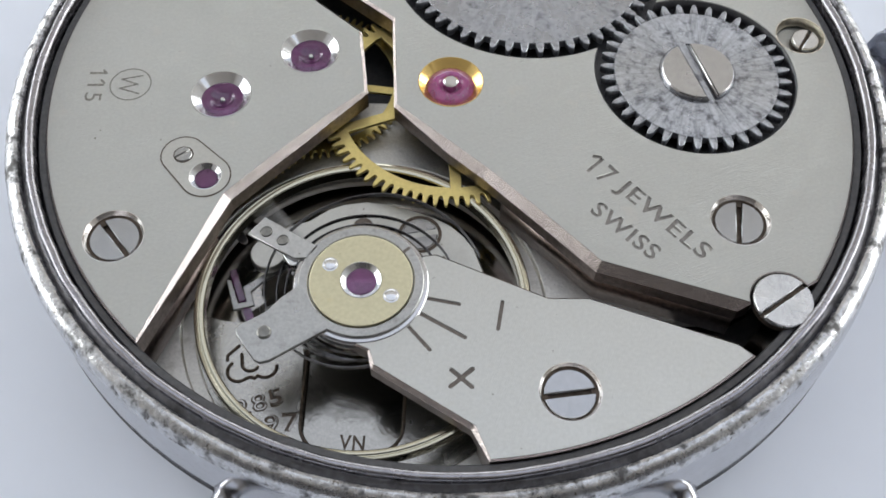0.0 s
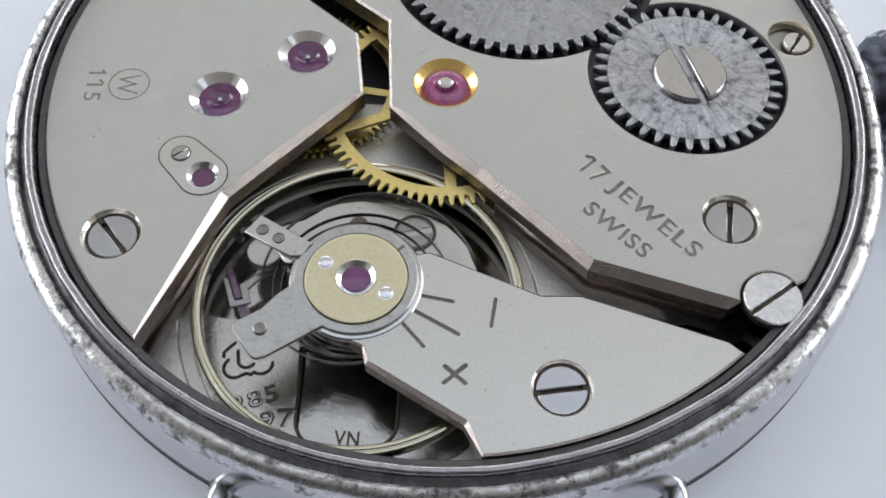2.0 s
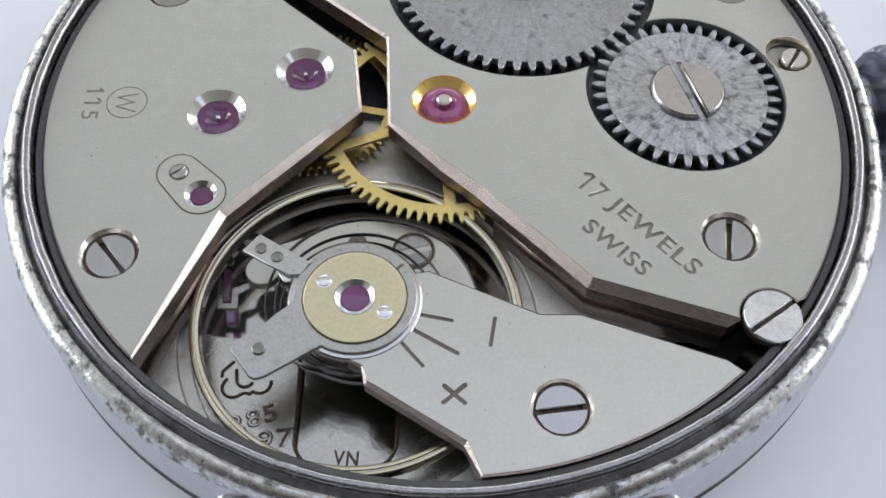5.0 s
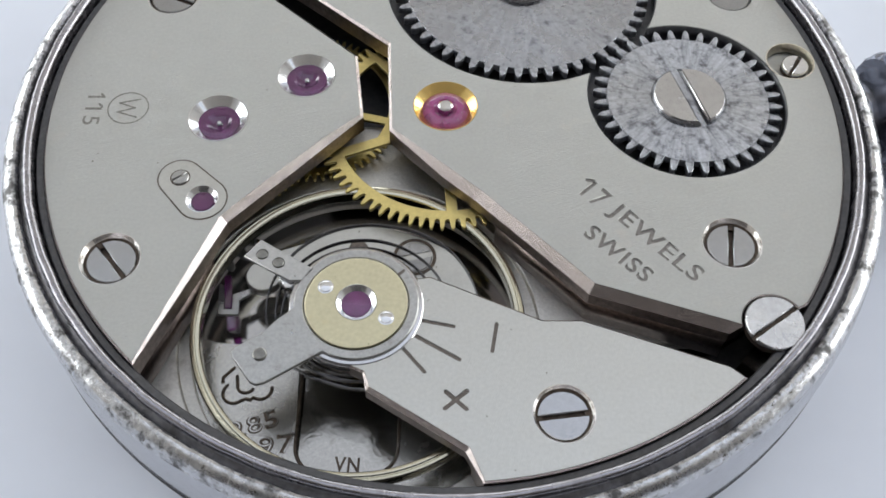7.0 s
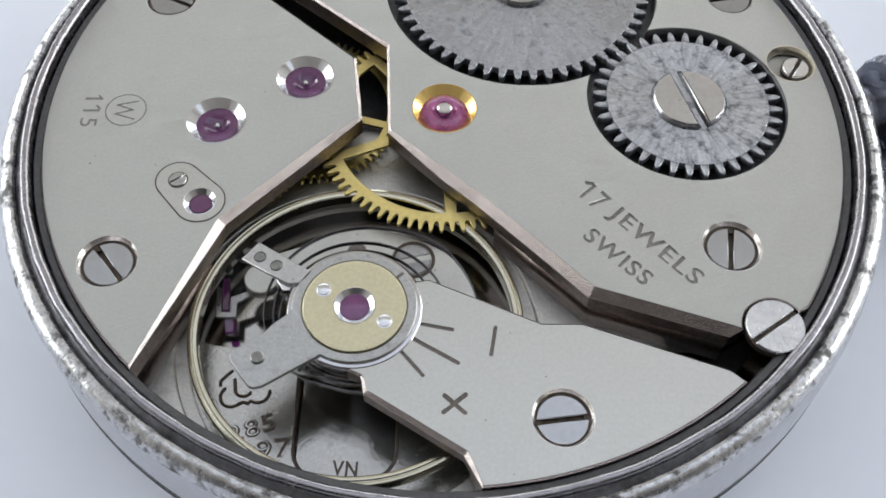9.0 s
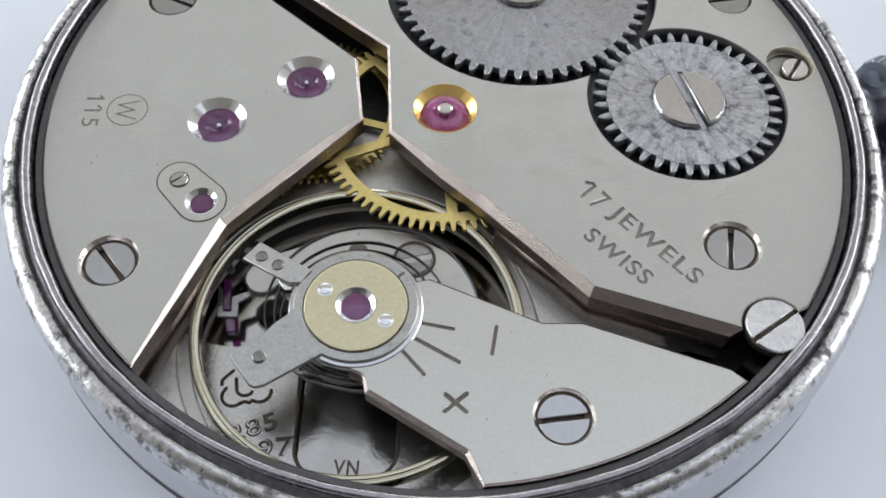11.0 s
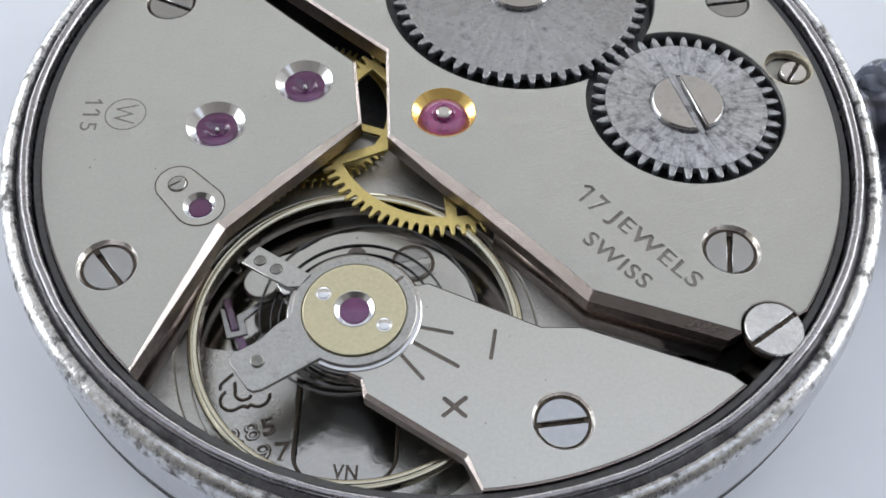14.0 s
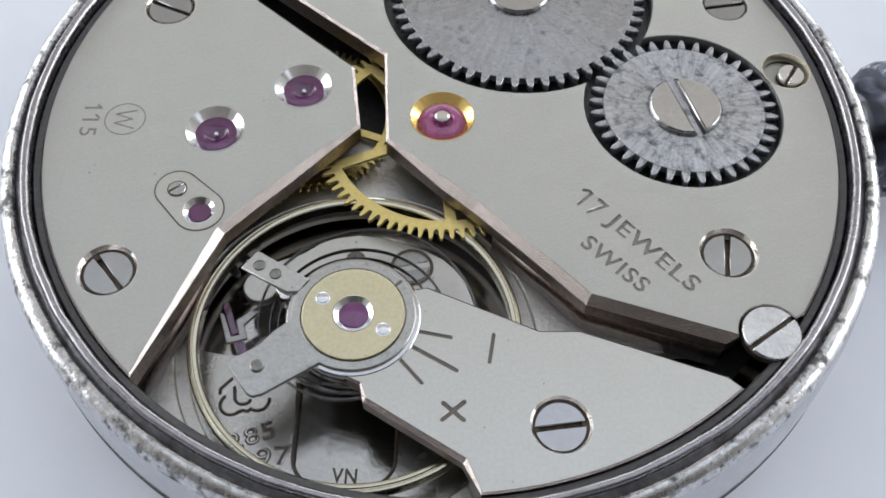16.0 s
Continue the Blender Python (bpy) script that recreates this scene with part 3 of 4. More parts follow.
def bridge_wheel(name, label, at, teeth, root, tip, phase, steel, z=-0.03):
    w = thing(name, label, "gear wheel", (at[0], at[1], z), "winding wheels")
    part("disc", slab([ring_points(0, 0, root + 0.03, 180)], -0.3, 0, 0.012), steel, w, "radially ground steel with dark oxide spots")
    p = radians(360 / teeth)
    h = tip - root
    half = [(root - 0.12, 0.31), (root + 0.04, 0.29), (root + 0.3 * h, 0.24), (root + 0.7 * h, 0.19), (tip - 0.05, 0.11), (tip, 0.04)]
    pts = [(r * math.cos(-k * p), r * math.sin(-k * p)) for r, k in half] + [(r * math.cos(k * p), r * math.sin(k * p)) for r, k in half[::-1]]
    me = mesh_of("tooth", slab([pts], -0.298, -0.002, 0.02), steel)
    for i in range(teeth):
        o = new("tooth", me)
        o.parent = w
        o.matrix_basis = pose(0, 0, 0, 0, 0, phase + i * 360 / teeth)
    return w


CROWN, RATCHET = (8.0, 0.57), (2.63, 5.90)
bridge_wheel("crown_wheel", "grey steel crown wheel with oxide spots in its recess", (8.03, 0.57), 36, 2.64, 3.12, -85, WHEEL_STEEL)
bridge_wheel("ratchet_wheel", "large grey steel ratchet wheel in its recess", RATCHET, 52, 4.15, 4.58, -92.6, RATCHET_STEEL)

# ---- bridges ----
def jewel_hole(parent, at, r_out, r_in, setting, kind="pierced", depth=0.22):
    x, y = at
    setting_part = part("jewel_setting", lathe([(r_out, -0.5), (r_out, 0.006), (r_out - 0.02, 0.008), (r_in, -depth), (r_in, -0.5)], x, y, 72, closed=True), setting, parent, "bright countersunk setting")
    d = -depth
    if kind == "dome":
        prof = [(r_in + 0.01, d - 0.3), (r_in + 0.01, d - 0.02), (r_in * 0.93, d + 0.03), (r_in * 0.8, d + 0.1), (r_in * 0.66, d + 0.13), (r_in * 0.52, d + 0.11),
                (r_in * 0.42, d + 0.04), (r_in * 0.36, d - 0.05), (0, d - 0.06)]
    elif kind == "flat":
        prof = [(r_in + 0.01, d - 0.2), (r_in + 0.01, d - 0.02), (r_in * 0.94, d + 0.02), (0, d + 0.03)]
    else:
        prof = [(r_in + 0.01, d - 0.3), (r_in + 0.01, d), (r_in * 0.96, d + 0.015), (r_in * 0.62, d + 0.012), (r_in * 0.57, d - 0.005), (r_in * 0.48, d - 0.06),
                (r_in * 0.36, d - 0.1), (r_in * 0.22, d - 0.125), (0.02, d - 0.135), (0, d - 0.135)]
    part("jewel", lathe(prof, x, y, 48), RUBY_PINK if kind == "dome" else RUBY, setting_part, "purple-red ruby bearing")
    if kind == "dome":
        part("pivot", lathe([(0.24, d - 0.1), (0.24, d + 0.22), (0.19, d + 0.26), (0, d + 0.27)], x, y, 32), STEEL, setting_part)
    elif kind == "pierced":
        part("pivot", lathe([(0.09, d - 0.3), (0.09, d - 0.05), (0.06, d - 0.01), (0, d)], x, y, 20), STEEL, setting_part)


JW1, JW2, JW4 = (-7.36, -0.80), (-4.68, 1.14), (-7.40, -4.02)
S_LEFT, S_TL, S_TB, S_TR = (-9.77, -6.24), (-9.72, 4.72), (8.71, -5.16), (10.07, 5.47)
EDGE = (9.56, -7.87)

train = thing("train_bridge", "brushed nickel train bridge with polished bevels", "bridge")
left_outline = arc(0, 0, R, 141.4, 228.4, 90) + [(-6.68, -4.67), (-5.72, -3.60), (-4.74, -2.55), (-3.75, -1.51), (-2.69, -0.54), (-3.05, 2.12)]
cap = (-8.18, -3.25), (-7.40, -4.02)
flat, edge, side, outer = bevelled_plate(left_outline, [ring_points(*JW1, 0.96), ring_points(*JW2, 0.96), ring_points(*S_LEFT, 0.88), ring_points(*S_TL, 0.86), ring_points(*JW4, 0.52)],
                                    -0.75, bridge_bevel(0.22, 0.1, (-0.5, -1.8)), -0.38)
train_top = part("bridge_plate", flat, NICKEL, train)
part("bevel", edge, CHAMFER, train, "milled bevel")
part("side_wall", side, WALL, train, "dark brown side")
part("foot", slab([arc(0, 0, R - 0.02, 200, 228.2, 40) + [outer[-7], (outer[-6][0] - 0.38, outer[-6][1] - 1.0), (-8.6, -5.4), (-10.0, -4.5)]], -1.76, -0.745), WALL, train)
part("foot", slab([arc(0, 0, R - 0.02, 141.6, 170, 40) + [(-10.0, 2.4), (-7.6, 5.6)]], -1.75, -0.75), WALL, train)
jewel_hole(train, JW1, 0.96, 0.67, STEEL)
jewel_hole(train, JW2, 0.96, 0.67, STEEL)
# cap plate of the escape pivot
t0 = math.degrees(math.atan2(cap[1][1] - cap[0][1], cap[1][0] - cap[0][0]))
cap_outline = arc(*cap[1], 0.745, t0 - 90, t0 + 90, 24) + arc(*cap[0], 0.665, t0 + 90, t0 + 270, 24)
grow = arc(*cap[1], 0.79, t0 - 90, t0 + 90, 24) + arc(*cap[0], 0.71, t0 + 90, t0 + 270, 24)
part("cap_joint", slab([grow, ring_points(*JW4, 0.505)], -0.02, 0.004), SLOT_DARK, train, "dark joint round the cap plate")
part("cap_plate", slab([cap_outline, ring_points(*JW4, 0.5)], -0.02, 0.014, 0.006), COCK_NICKEL, train)
jewel_hole(train, JW4, 0.5, 0.34, STEEL, "flat", 0.12)
part("cap_joint", slab([ring_points(*cap[0], 0.31, 40), ring_points(*cap[0], 0.25, 40)], -0.02, 0.018), SLOT_DARK, train)
part("engraving", writing("115", (-11.74, 0.0), (-11.70, -1.22), 0.54, 0, bold=0.0), FAINT, train_top)
for fy in (-0.04, -0.46):
    part("engraving", bar((-11.18, fy), (-11.3, fy + 0.13), 0.07, -0.02, 0.0045), FAINT, train_top)
part("engraving", slab([ring_points(-10.33, -0.48, 0.67, 48), ring_points(-10.33, -0.48, 0.63, 48)], -0.02, 0.004), FAINT, train_top)
for p, q in (((-10.0, -0.1), (-10.65, -0.28)), ((-10.65, -0.28), (-10.1, -0.47)), ((-10.1, -0.47), (-10.65, -0.66)), ((-10.65, -0.66), (-10.0, -0.86))):
    part("engraving", bar(p, q, 0.05, -0.02, 0.0045), FAINT, train_top)

barrel = thing("barrel_bridge", "brushed nickel barrel bridge engraved with the jewel count", "bridge")
right_outline = ([(-2.02, 2.68), (-1.78, -1.08), (0.07, -2.62), (1.14, -3.53), (3.21, -5.53), (4.44, -6.76), (8.36, -7.935)] + arc(*EDGE, 0.95, 184, 34, 20) + arc(0, 0, R, -34.0, 137.3, 170))


# the two wheel recesses run into each other
def merged(c0, r0, c1, r1):
    d = math.hypot(c1[0] - c0[0], c1[1] - c0[1])
    a = math.degrees(math.atan2(c1[1] - c0[1], c1[0] - c0[0]))
    h0 = math.degrees(math.acos((d * d + r0 * r0 - r1 * r1) / (2 * d * r0)))
    h1 = math.degrees(math.acos((d * d + r1 * r1 - r0 * r0) / (2 * d * r1)))
    return arc(*c0, r0, a + h0, a + 360 - h0, 120) + arc(*c1, r1, a + 180 + h1, a + 540 - h1, 90)


SMALL = (11.72, 2.32)
FLAG = (4.68, -2.98), (4.48, -2.95)
WORDS = (("17", (4.18, -3.48), (4.72, -4.05), 0.74), ("JEWELS", (4.88, -4.25), (7.27, -6.72), 0.76), ("SWISS", (4.20, -5.00), (5.92, -6.66), 0.56))
flat, edge, side, outer = bevelled_plate(right_outline, [merged(RATCHET, 4.87, CROWN, 3.31), ring_points(0, -0.05, 1.05), ring_points(*S_TB, 0.88), ring_points(*S_TR, 0.8),
                                                   ring_points(*SMALL, 0.82, 48)], -0.75, bridge_bevel(0.27, 0.09, (-1.0, -2.6)), -0.38, 1, [writing(*w, 0, 0.055, 0.1) for w in WORDS] + [bar(*FLAG, 0.12, -0.055, 0.11)])
bridge_top = part("bridge_plate", flat, NICKEL, barrel)
# the recess's dirt and shade are both in this near-black colour
part("wheel_recess", slab([merged(RATCHET, 4.9, CROWN, 3.34)], -0.8, -0.72), DARK_RING, barrel, "floor of the wheel recess, black with dirt and shade")
part("recess_wall", slab([merged(RATCHET, 4.868, CROWN, 3.308), merged(RATCHET, 4.84, CROWN, 3.28)], -0.72, -0.03), DARK_RING, barrel, "wall of the wheel recess, coloured black for shade")
part("bevel", edge, CHAMFER, barrel, "milled bevel")
part("side_wall", side, WALL, barrel, "dark brown side")
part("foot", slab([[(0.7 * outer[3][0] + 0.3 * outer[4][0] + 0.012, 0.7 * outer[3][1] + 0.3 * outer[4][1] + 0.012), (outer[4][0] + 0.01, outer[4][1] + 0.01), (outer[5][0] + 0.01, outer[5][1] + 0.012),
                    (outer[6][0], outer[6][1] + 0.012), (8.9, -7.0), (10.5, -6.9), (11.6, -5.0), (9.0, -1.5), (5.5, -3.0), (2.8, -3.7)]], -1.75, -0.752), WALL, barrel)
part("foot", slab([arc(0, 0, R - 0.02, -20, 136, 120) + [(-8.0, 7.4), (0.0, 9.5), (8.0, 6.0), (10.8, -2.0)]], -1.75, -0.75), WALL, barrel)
jewel_hole(barrel, (0.0, -0.05), 1.05, 0.76, GOLD, "dome", 0.22)
part("recess_edge", lathe([(0.825, -0.3), (0.825, 0.003), (0.80, 0.005), (0.72, -0.2), (0.72, -0.3)], *SMALL, 48, closed=True), RECESS_GILT, barrel, "worn gilt edge of the small recess")
for w in WORDS:
    part("engraving", writing(*w, -0.05, 0.004, 0.006), LETTER, bridge_top)
part("engraving", bar(*FLAG, 0.11, -0.054, -0.044), LETTER, bridge_top, "flag of the figure one")


# ---- screws ----
def screw_mesh(r, slot_w):
    h = slot_w / 2
    edge = 0.11 if r > 1 else 0.03
    a = math.degrees(math.asin(h / r))
    halves = [arc(0, 0, r, a, 180 - a, 40), arc(0, 0, r, 180 + a, 360 - a, 40)]
    return join(slab([halves[0]], -0.16, 0, edge), slab([halves[1]], -0.16, 0, edge), lathe([(0, -0.161), (r, -0.161), (r, -0.34), (0, -0.34)], n=64))


def screw(at, r, slot_w, slot_from, slot_to, z, label, group="bridge screws", steel=SCREW_STEEL):
    ob = solid("screw", screw_mesh(r, slot_w), steel, label, "screw", group)
    # every face at slot depth and below takes the dark brown steel
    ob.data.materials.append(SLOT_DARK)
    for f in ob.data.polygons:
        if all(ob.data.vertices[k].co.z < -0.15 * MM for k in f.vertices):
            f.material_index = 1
    a = math.degrees(math.atan2(slot_to[1] - slot_from[1], slot_to[0] - slot_from[0]))
    ob.matrix_world = pose(at[0] * MM, at[1] * MM, z * MM, 0, 0, a)
    return ob


for at, owner in ((S_LEFT, train), (S_TL, train), (S_TB, barrel)):
    part("countersink", lathe([(0.9, -0.3), (0.9, 0.002), (0.885, 0.004), (0.80, -0.14), (0.80, -0.3)], *at, 64, closed=True), SETTING_RING, owner, "bright countersunk edge")
    # dark ring set in the gap; the gap's shade is its colour
    part("screw_gap", lathe([(0.6, -0.3), (0.6, -0.2), (0.805, -0.2), (0.805, -0.3)], *at, 48, closed=True), SLOT_DARK, owner, "dark ring for the shade round the screw")
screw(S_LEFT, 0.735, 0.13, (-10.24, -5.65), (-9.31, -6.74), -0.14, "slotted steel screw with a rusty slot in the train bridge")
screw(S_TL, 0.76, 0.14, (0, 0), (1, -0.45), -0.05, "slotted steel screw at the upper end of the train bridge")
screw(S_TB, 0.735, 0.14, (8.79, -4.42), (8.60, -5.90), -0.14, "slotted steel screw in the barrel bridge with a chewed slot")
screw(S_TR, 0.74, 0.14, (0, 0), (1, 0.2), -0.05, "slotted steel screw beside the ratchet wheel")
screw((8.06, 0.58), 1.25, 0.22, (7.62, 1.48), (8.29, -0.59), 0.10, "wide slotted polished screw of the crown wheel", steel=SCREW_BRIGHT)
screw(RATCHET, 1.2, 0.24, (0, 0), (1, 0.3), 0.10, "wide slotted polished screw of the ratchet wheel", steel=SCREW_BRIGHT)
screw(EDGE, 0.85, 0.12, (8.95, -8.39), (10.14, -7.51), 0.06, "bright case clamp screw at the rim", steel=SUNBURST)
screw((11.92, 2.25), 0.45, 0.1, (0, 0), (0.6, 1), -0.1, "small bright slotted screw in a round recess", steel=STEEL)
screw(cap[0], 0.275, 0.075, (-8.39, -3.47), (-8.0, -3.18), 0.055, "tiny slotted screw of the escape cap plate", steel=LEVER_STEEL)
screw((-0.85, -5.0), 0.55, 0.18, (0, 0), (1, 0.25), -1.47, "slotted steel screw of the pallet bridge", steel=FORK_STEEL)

# ---- pallet bridge and fork ----
pallet = thing("pallet_bridge", "brushed nickel pallet bridge under the balance wheel", "bridge")
pallet_outline = [(-5.53, -5.09), (-5.02, -4.84), (-4.34, -4.57), (-3.75, -4.12), (-3.31, -3.94), (-2.6, -3.81), (-1.9, -3.88), (-1.14, -4.09), (-0.4, -4.36),
                  (0.13, -4.65), (0.52, -5.02), (0.85, -5.47), (1.13, -6.27), (1.2, -7.2), (-0.2, -6.4), (-2.0, -5.7), (-3.6, -5.8), (-4.9, -6.25)]
part("bridge_plate", join(slab([pallet_outline], -1.85, -1.5, 0.04), slab([ring_points(-5.50, -5.80, 0.55, 40)], -1.85, -1.49, 0.04)), COCK_NICKEL, pallet)
part("foot", slab([[(-1.6, -4.3), (0.1, -4.8), (0.9, -6.0), (0.6, -6.8), (-1.5, -6.0)]], -2.2, -1.85), BASE_NICKEL, pallet)

part("screw_gap", slab([ring_points(-0.85, -5.0, 0.68, 48), ring_points(-0.85, -5.0, 0.57, 48)], -1.52, -1.485), SLOT_DARK, pallet, "dark rusty gap round the screw")
part("dowel", lathe([(0.3, -1.6), (0.3, -1.42), (0.26, -1.38), (0, -1.38)], -2.62, -4.78, 32), ENGRAVED, pallet)
FX, FY, FZ = -4.2, -5.5, -1.95
fork = thing("pallet_fork", "steel pallet fork with two ruby pallet stones", "pallet fork", (FX, FY, FZ))


def fork_space(pts):
    """From the place of the fork at one bank to its own space, half a swing back."""
    a = radians(7)
    return [((x - FX) * math.cos(a) - (y - FY) * math.sin(a), (x - FX) * math.sin(a) + (y - FY) * math.cos(a)) for x, y in pts]


claw = [(-6.84, -6.97), (-6.20, -6.95), (-6.24, -6.45), (-5.83, -6.17), (-4.6, -5.75), (-4.1, -5.75), (-3.9, -5.4), (-4.3, -5.2), (-5.0, -5.5), (-5.99, -6.03), (-6.47, -6.24), (-6.43, -6.76), (-6.67, -6.77),
        (-6.78, -5.93), (-6.94, -5.86)]
part("fork_body", slab([fork_space(claw)], -0.12, 0, 0.02), FORK_STEEL, fork)
part("lever", bar(*fork_space([(-4.2, -5.5), (-3.0, -7.2)]), 0.2, -0.12, -0.01, 0.01), STEEL, fork)
part("pallet_stone", bar(*fork_space([(-6.70, -5.6), (-6.54, -6.74)]), 0.2, -0.25, 0.05, 0.01, False), RUBY, fork, "ruby pallet stone")
part("pallet_stone", bar(*fork_space([(-6.45, -7.0), (-6.36, -7.42)]), 0.24, -0.3, -0.05, 0.01, False), RUBY, fork, "ruby pallet stone")

# ---- balance wheel and hairspring ----
balance = thing("balance", "smooth pale bronze balance swinging under the cock", "balance", (BX, BY, -0.95))
part("rim", lathe([(4.63, -0.42), (4.63, -0.05), (4.66, -0.01), (4.70, 0.0), (4.76, 0.0), (4.79, -0.03), (4.81, -0.03), (4.84, -0.01), (4.90, -0.03), (4.94, -0.07), (4.95, -0.12), (4.95, -0.42)], n=240, closed=True), BALANCE_ALLOY, balance)
for k in range(2):
    a = radians(k * 180)
    part("arm", bar((0.3 * math.cos(a), 0.3 * math.sin(a)), (4.66 * math.cos(a), 4.66 * math.sin(a)), 0.22, -0.38, -0.26, 0.02), FORK_STEEL, balance, "slim grey steel arm")
part("hub", lathe([(0, -0.5), (0.5, -0.5), (0.5, -0.1), (0.25, 0.0), (0.25, 0.5), (0, 0.55)], n=40), STEEL, balance)

hairspring = thing("hairspring", "dark flat coiled steel hairspring above the balance wheel", "hairspring", (BX, BY, -0.55))


def spiral_strip(turns, radii, width, z0, z1, n=1000):
    """A flat wire wound clockwise; radii are given at those numbers of turns."""
    bm = bmesh.new()
    rows = []
    for i in range(n + 1):
        a = -2 * math.pi * turns[-1] * i / n
        r = float(np.interp(turns[-1] * i / n, turns, radii))
        rows.append([bm.verts.new(((r + dr) * math.cos(a) * MM, (r + dr) * math.sin(a) * MM, z * MM)) for dr, z in ((-width, z0), (width, z0), (width, z1), (-width, z1))])
    for a, b in zip(rows, rows[1:]):
        for k in range(4):
            bm.faces.new((a[k], a[(k + 1) % 4], b[(k + 1) % 4], b[k]))
    bmesh.ops.recalc_face_normals(bm, faces=bm.faces)
    return bm


part("coil", spiral_strip((0, 9, 10, 10.25, 10.5, 11, 11.25, 11.5, 11.75, 11.84, 12), (0.6, 2.1, 2.35, 2.1, 2.45, 2.75, 2.3, 2.75, 3.2, 3.5, 3.63), 0.012, -0.1, 0.06), BLUE_SPRING, hairspring)
part("collet", lathe([(0.3, -0.12), (0.6, -0.12), (0.6, 0.08), (0.3, 0.08)], n=40, closed=True), BRASS, hairspring)

# ---- balance cock ----
cock = thing("balance_cock", "brushed nickel balance cock with an index scale", "bridge")
cock_outline = (arc(BX, BY, 1.93, 30, 262, 60) + [(-2.13, -9.75), (-1.97, -10.2), (0.79, -11.88), (1.25, -12.70)]
                + arc(0, 0, R - 0.06, -84.2, -48.6, 50) + [(8.15, -9.23), (4.07, -7.88), (2.92, -7.91), (-0.32, -6.55)])
COCK_SCREW = (3.40, -10.80)
MARKS = (((-0.55, -8.06), (0.38, -8.23), 0.12), ((-0.83, -8.48), (0.55, -9.26), 0.13), ((-1.05, -8.93), (-0.41, -9.66), 0.12), ((1.60, -8.12), (1.47, -8.98), 0.12))
CROSS = (((0.20, -10.25), (0.76, -10.73)), ((0.77, -10.21), (0.18, -10.73)))
flat, edge, side, outer = bevelled_plate(cock_outline, [ring_points(*COCK_SCREW, 0.84)], -0.55, bridge_bevel(0.13, 0.05, (-9.6, -10.2)), -0.34, 0,
                                   [bar(p, q, w, -0.05, 0.1) for p, q, w in MARKS] + [bar(p, q, 0.14, -0.05, 0.1 + 0.01 * k) for k, (p, q) in enumerate(CROSS)])
cock_top = part("cock_plate", flat, COCK_NICKEL, cock)
part("bevel", edge, CHAMFER, cock)
part("side_wall", side, WALL, cock, "brown milled side")
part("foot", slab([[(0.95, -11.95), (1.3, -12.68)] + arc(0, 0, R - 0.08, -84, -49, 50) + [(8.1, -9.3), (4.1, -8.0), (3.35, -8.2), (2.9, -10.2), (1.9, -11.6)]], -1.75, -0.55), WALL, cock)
part("ring_seat", lathe([(1.5, -0.3), (1.5, 0.03), (1.84, 0.03), (1.90, 0.02), (1.945, -0.015), (1.97, -0.06), (1.975, -0.12), (1.975, -0.3)], BX, BY, 120, closed=True), SCREW_BRIGHT, cock, "rounded seat of the index ring")
part("index_gap", bar((-1.32, -6.70), (-1.10, -6.50), 0.09, 0.10, 0.136), ENGRAVED, cock, "dark gap in the index ring")
for p, q, w in MARKS:
    part("index_line", bar(p, q, w - 0.01, -0.055, -0.045), ENGRAVED, cock_top)
for k, (p, q) in enumerate(CROSS):
    part("cross_stroke", bar(p, q, 0.13, -0.055, -0.046 + 0.002 * k), ENGRAVED, cock_top)
index_disc = part("index_disc", lathe([(1.47, 0.0), (1.47, 0.145), (1.45, 0.155), (0.60, 0.155), (0.58, 0.13), (0.58, 0.0)], BX, BY, 96, closed=True), PALE_GILT, cock, "pale gilt cap disc")
for x, y in ((-3.33, -7.12), (-1.54, -8.09)):
    part("disc_screw", lathe([(0.23, 0.1), (0.23, 0.16), (0.19, 0.165), (0.175, 0.19), (0.13, 0.21), (0.07, 0.22), (0, 0.223)], x, y, 28), STEEL, index_disc)
cap_setting = part("jewel_setting", lathe([(0.585, 0.05), (0.585, 0.165), (0.57, 0.17), (0.42, 0.05), (0.42, 0.0), (0.58, 0.0)], BX, BY, 64, closed=True), STEEL, cock, "bright countersunk setting")
part("jewel", lathe([(0.43, 0.0), (0.43, 0.05), (0.4, 0.07), (0, 0.08)], BX, BY, 48), RUBY, cap_setting, "flat purple ruby cap jewel")
part("index_ring", slab([ring_points(BX, BY, 1.80, 96), ring_points(BX, BY, 1.50, 96)], 0.004, 0.13, 0.04), LEVER_STEEL, cock, "polished steel index ring")
stud_arm = part("stud_arm", slab([[(-5.39, -5.52), (-5.83, -6.13), (-4.39, -6.94), (-4.0, -6.9), (-3.7, -6.5), (-3.91, -6.40)], ring_points(-5.29, -6.05, 0.17, 24), ring_points(-4.78, -6.33, 0.17, 24)],
                      0.0, 0.13, 0.03), STUD_STEEL, cock, "bright steel arm that carries the hairspring stud")
for x, y in ((-5.29, -6.05), (-4.78, -6.33)):
    part("stud_pin", lathe([(0.168, -0.3), (0.168, 0.11), (0.14, 0.135), (0, 0.14)], x, y, 24), PIN_STEEL, stud_arm)
regulator_arm = part("regulator_arm", slab([[(-4.15, -7.7), (-4.27, -7.9), (-4.64, -8.22), (-5.0, -8.67), (-5.69, -9.11), (-5.78, -9.25), (-5.74, -9.4), (-5.16, -10.16), (-5.0, -10.24), (-4.76, -10.18), (-3.26, -9.18), (-3.0, -9.3), (-3.4, -8.9)]],
                           0.0, 0.14, 0.03), LEVER_STEEL, cock, "steel regulator lever")
part("regulator_pin", lathe([(0.2, 0.1), (0.2, 0.18), (0.16, 0.21), (0, 0.215)], -4.97, -9.33, 28), PIN_STEEL, regulator_arm)
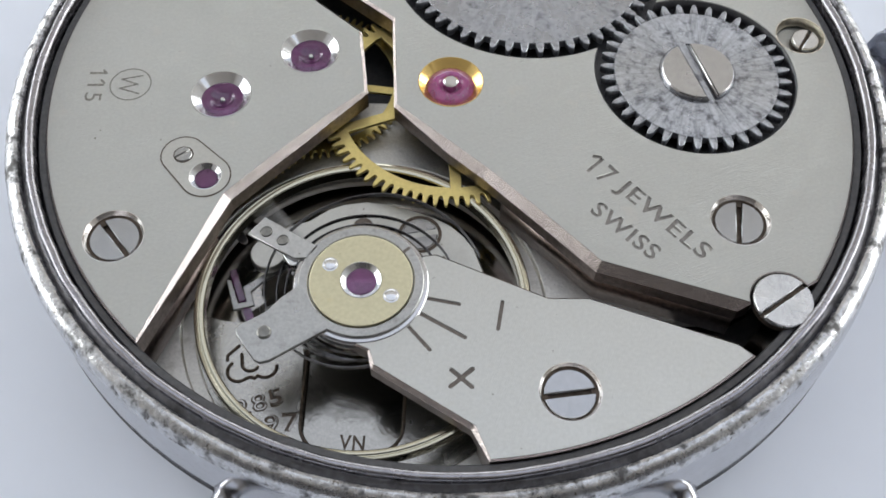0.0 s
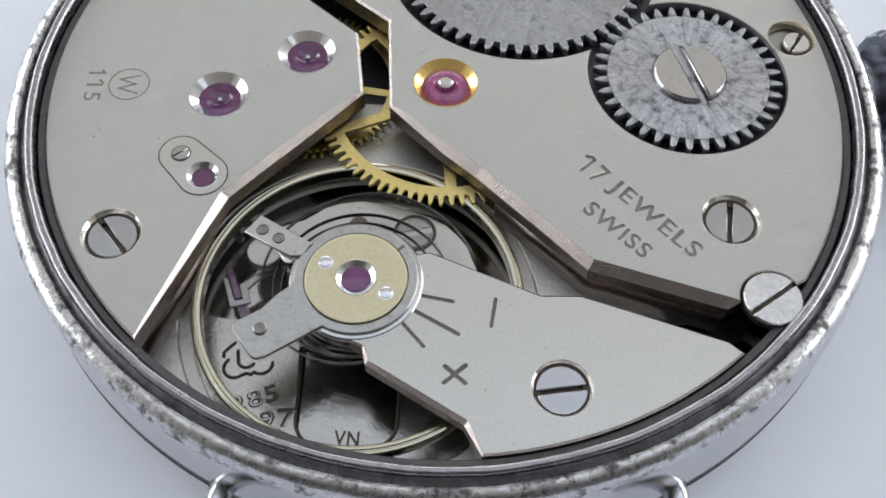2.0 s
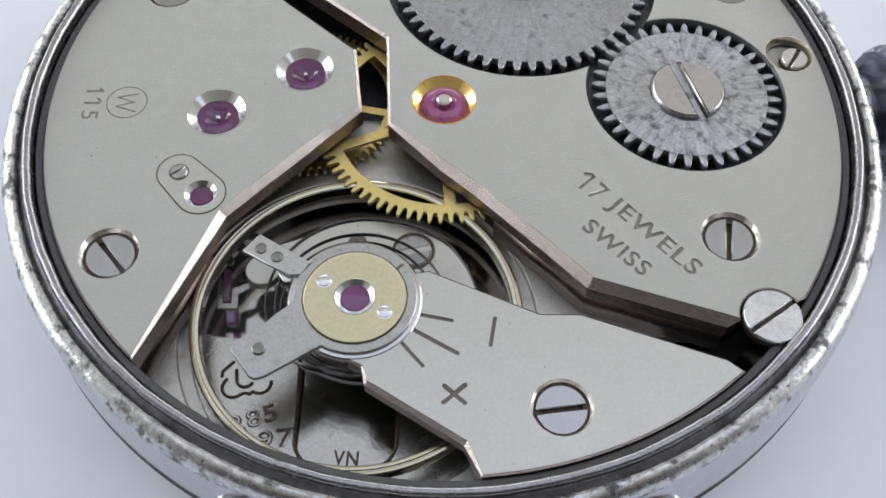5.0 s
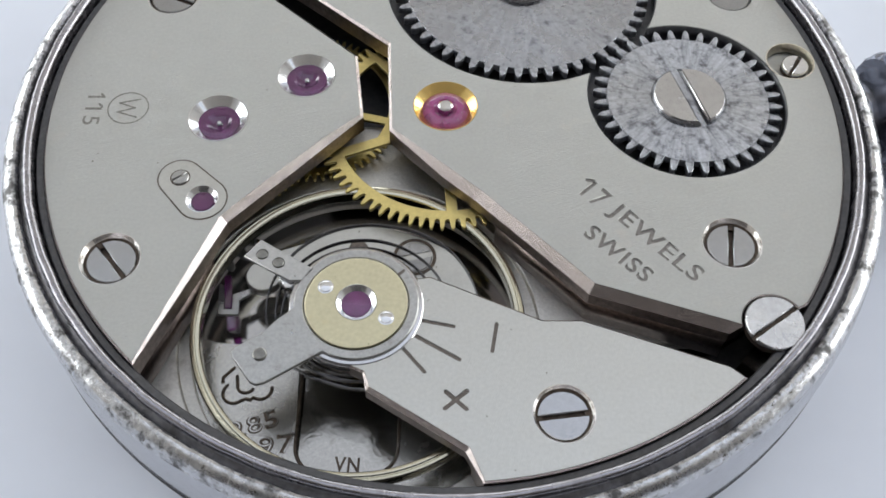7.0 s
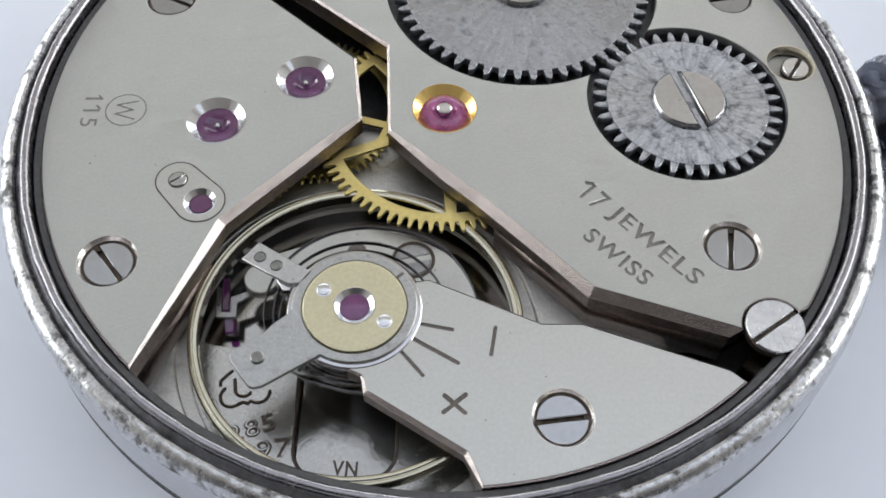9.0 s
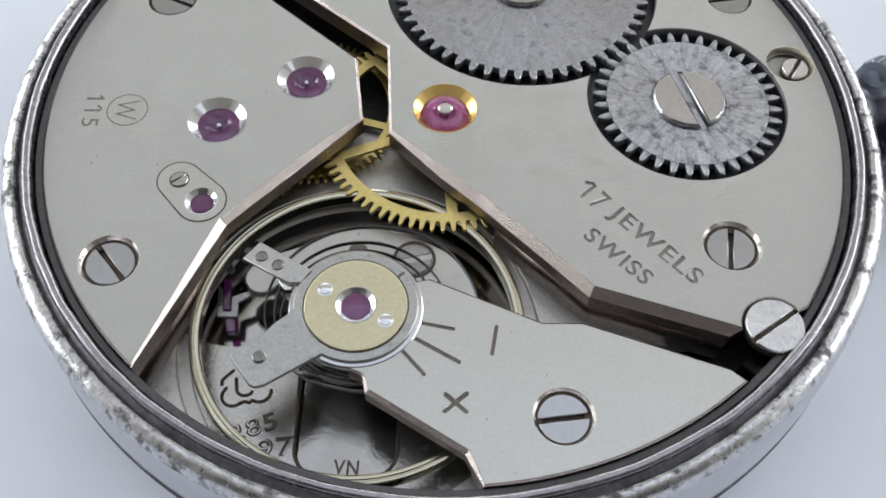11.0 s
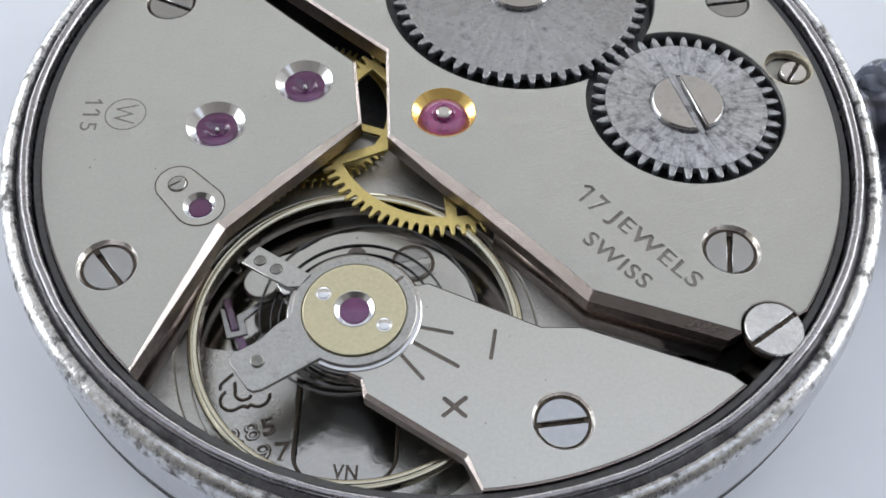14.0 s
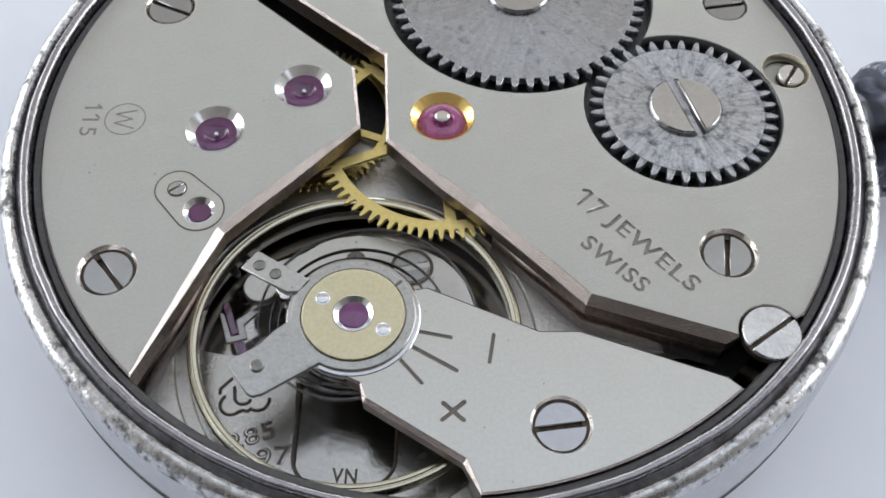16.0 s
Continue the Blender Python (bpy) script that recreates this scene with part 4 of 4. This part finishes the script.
part("hairspring_stud", bar((-4.6, -6.7), (-4.45, -6.95), 0.3, -0.6, 0.0, 0.02), STEEL, cock)
part("countersink", lathe([(0.86, -0.3), (0.86, 0.002), (0.845, 0.004), (0.78, -0.09), (0.78, -0.3)], *COCK_SCREW, 64, closed=True), SETTING_RING, cock, "bright countersunk edge")
# again a dark ring in place of the shade round the head
part("screw_gap", lathe([(0.6, -0.3), (0.6, -0.2), (0.785, -0.2), (0.785, -0.3)], *COCK_SCREW, 48, closed=True), SLOT_DARK, cock, "dark ring for the shade round the screw")
screw(COCK_SCREW, 0.72, 0.13, (2.74, -10.91), (4.05, -10.71), -0.14, "slotted steel screw holding the balance cock")


# ---- what moves ----
BEAT = 0.3988


def motions():
    n = 16 * 60
    swing, coil, lever, esc, fourth = [], [], [], [], []
    for i in range(n + 1):
        t = i / 60
        s = (t - 0.08) / BEAT                       # the balance passes its middle at whole and half numbers
        a = 247 * math.sin(2 * math.pi * s)
        swing.append((t, pose(BX * MM, BY * MM, -0.95 * MM, 0, 0, a + 162)))
        coil.append((t, pose(BX * MM, BY * MM, -0.55 * MM, 0, 0, -0.1 * a)))
        side = max(-1.0, min(1.0, 6 * math.sin(2 * math.pi * s)))
        lever.append((t, pose(FX * MM, FY * MM, FZ * MM, 0, 0, -7 * side)))
        step = math.floor(2 * s) + min(1.0, (2 * s % 1) * 5)
        esc.append((t, pose(-7.38 * MM, -4.02 * MM, -1.9 * MM, 0, 0, -12 * step)))
        fourth.append((t, pose(-7.35 * MM, -0.85 * MM, -1.05 * MM, 0, 0, 1.2 * step)))
    walk(balance, swing)
    walk(hairspring, coil)
    walk(pallet_fork_thing, lever)
    walk(escape_wheel, esc)
    walk(fourth_wheel, fourth)
    walk(third_wheel, [(t, pose(-4.67 * MM, 1.06 * MM, -1.45 * MM, 0, 0, -0.8 * (t - 7))) for t in (0.0, 8.0, 16.0)])
    walk(center_wheel, [(t, pose(0, 0, -0.88 * MM, 0, 0, 0.1 * (7 - t) * -1)) for t in (0.0, 8.0, 16.0)])


pallet_fork_thing = fork
motions()
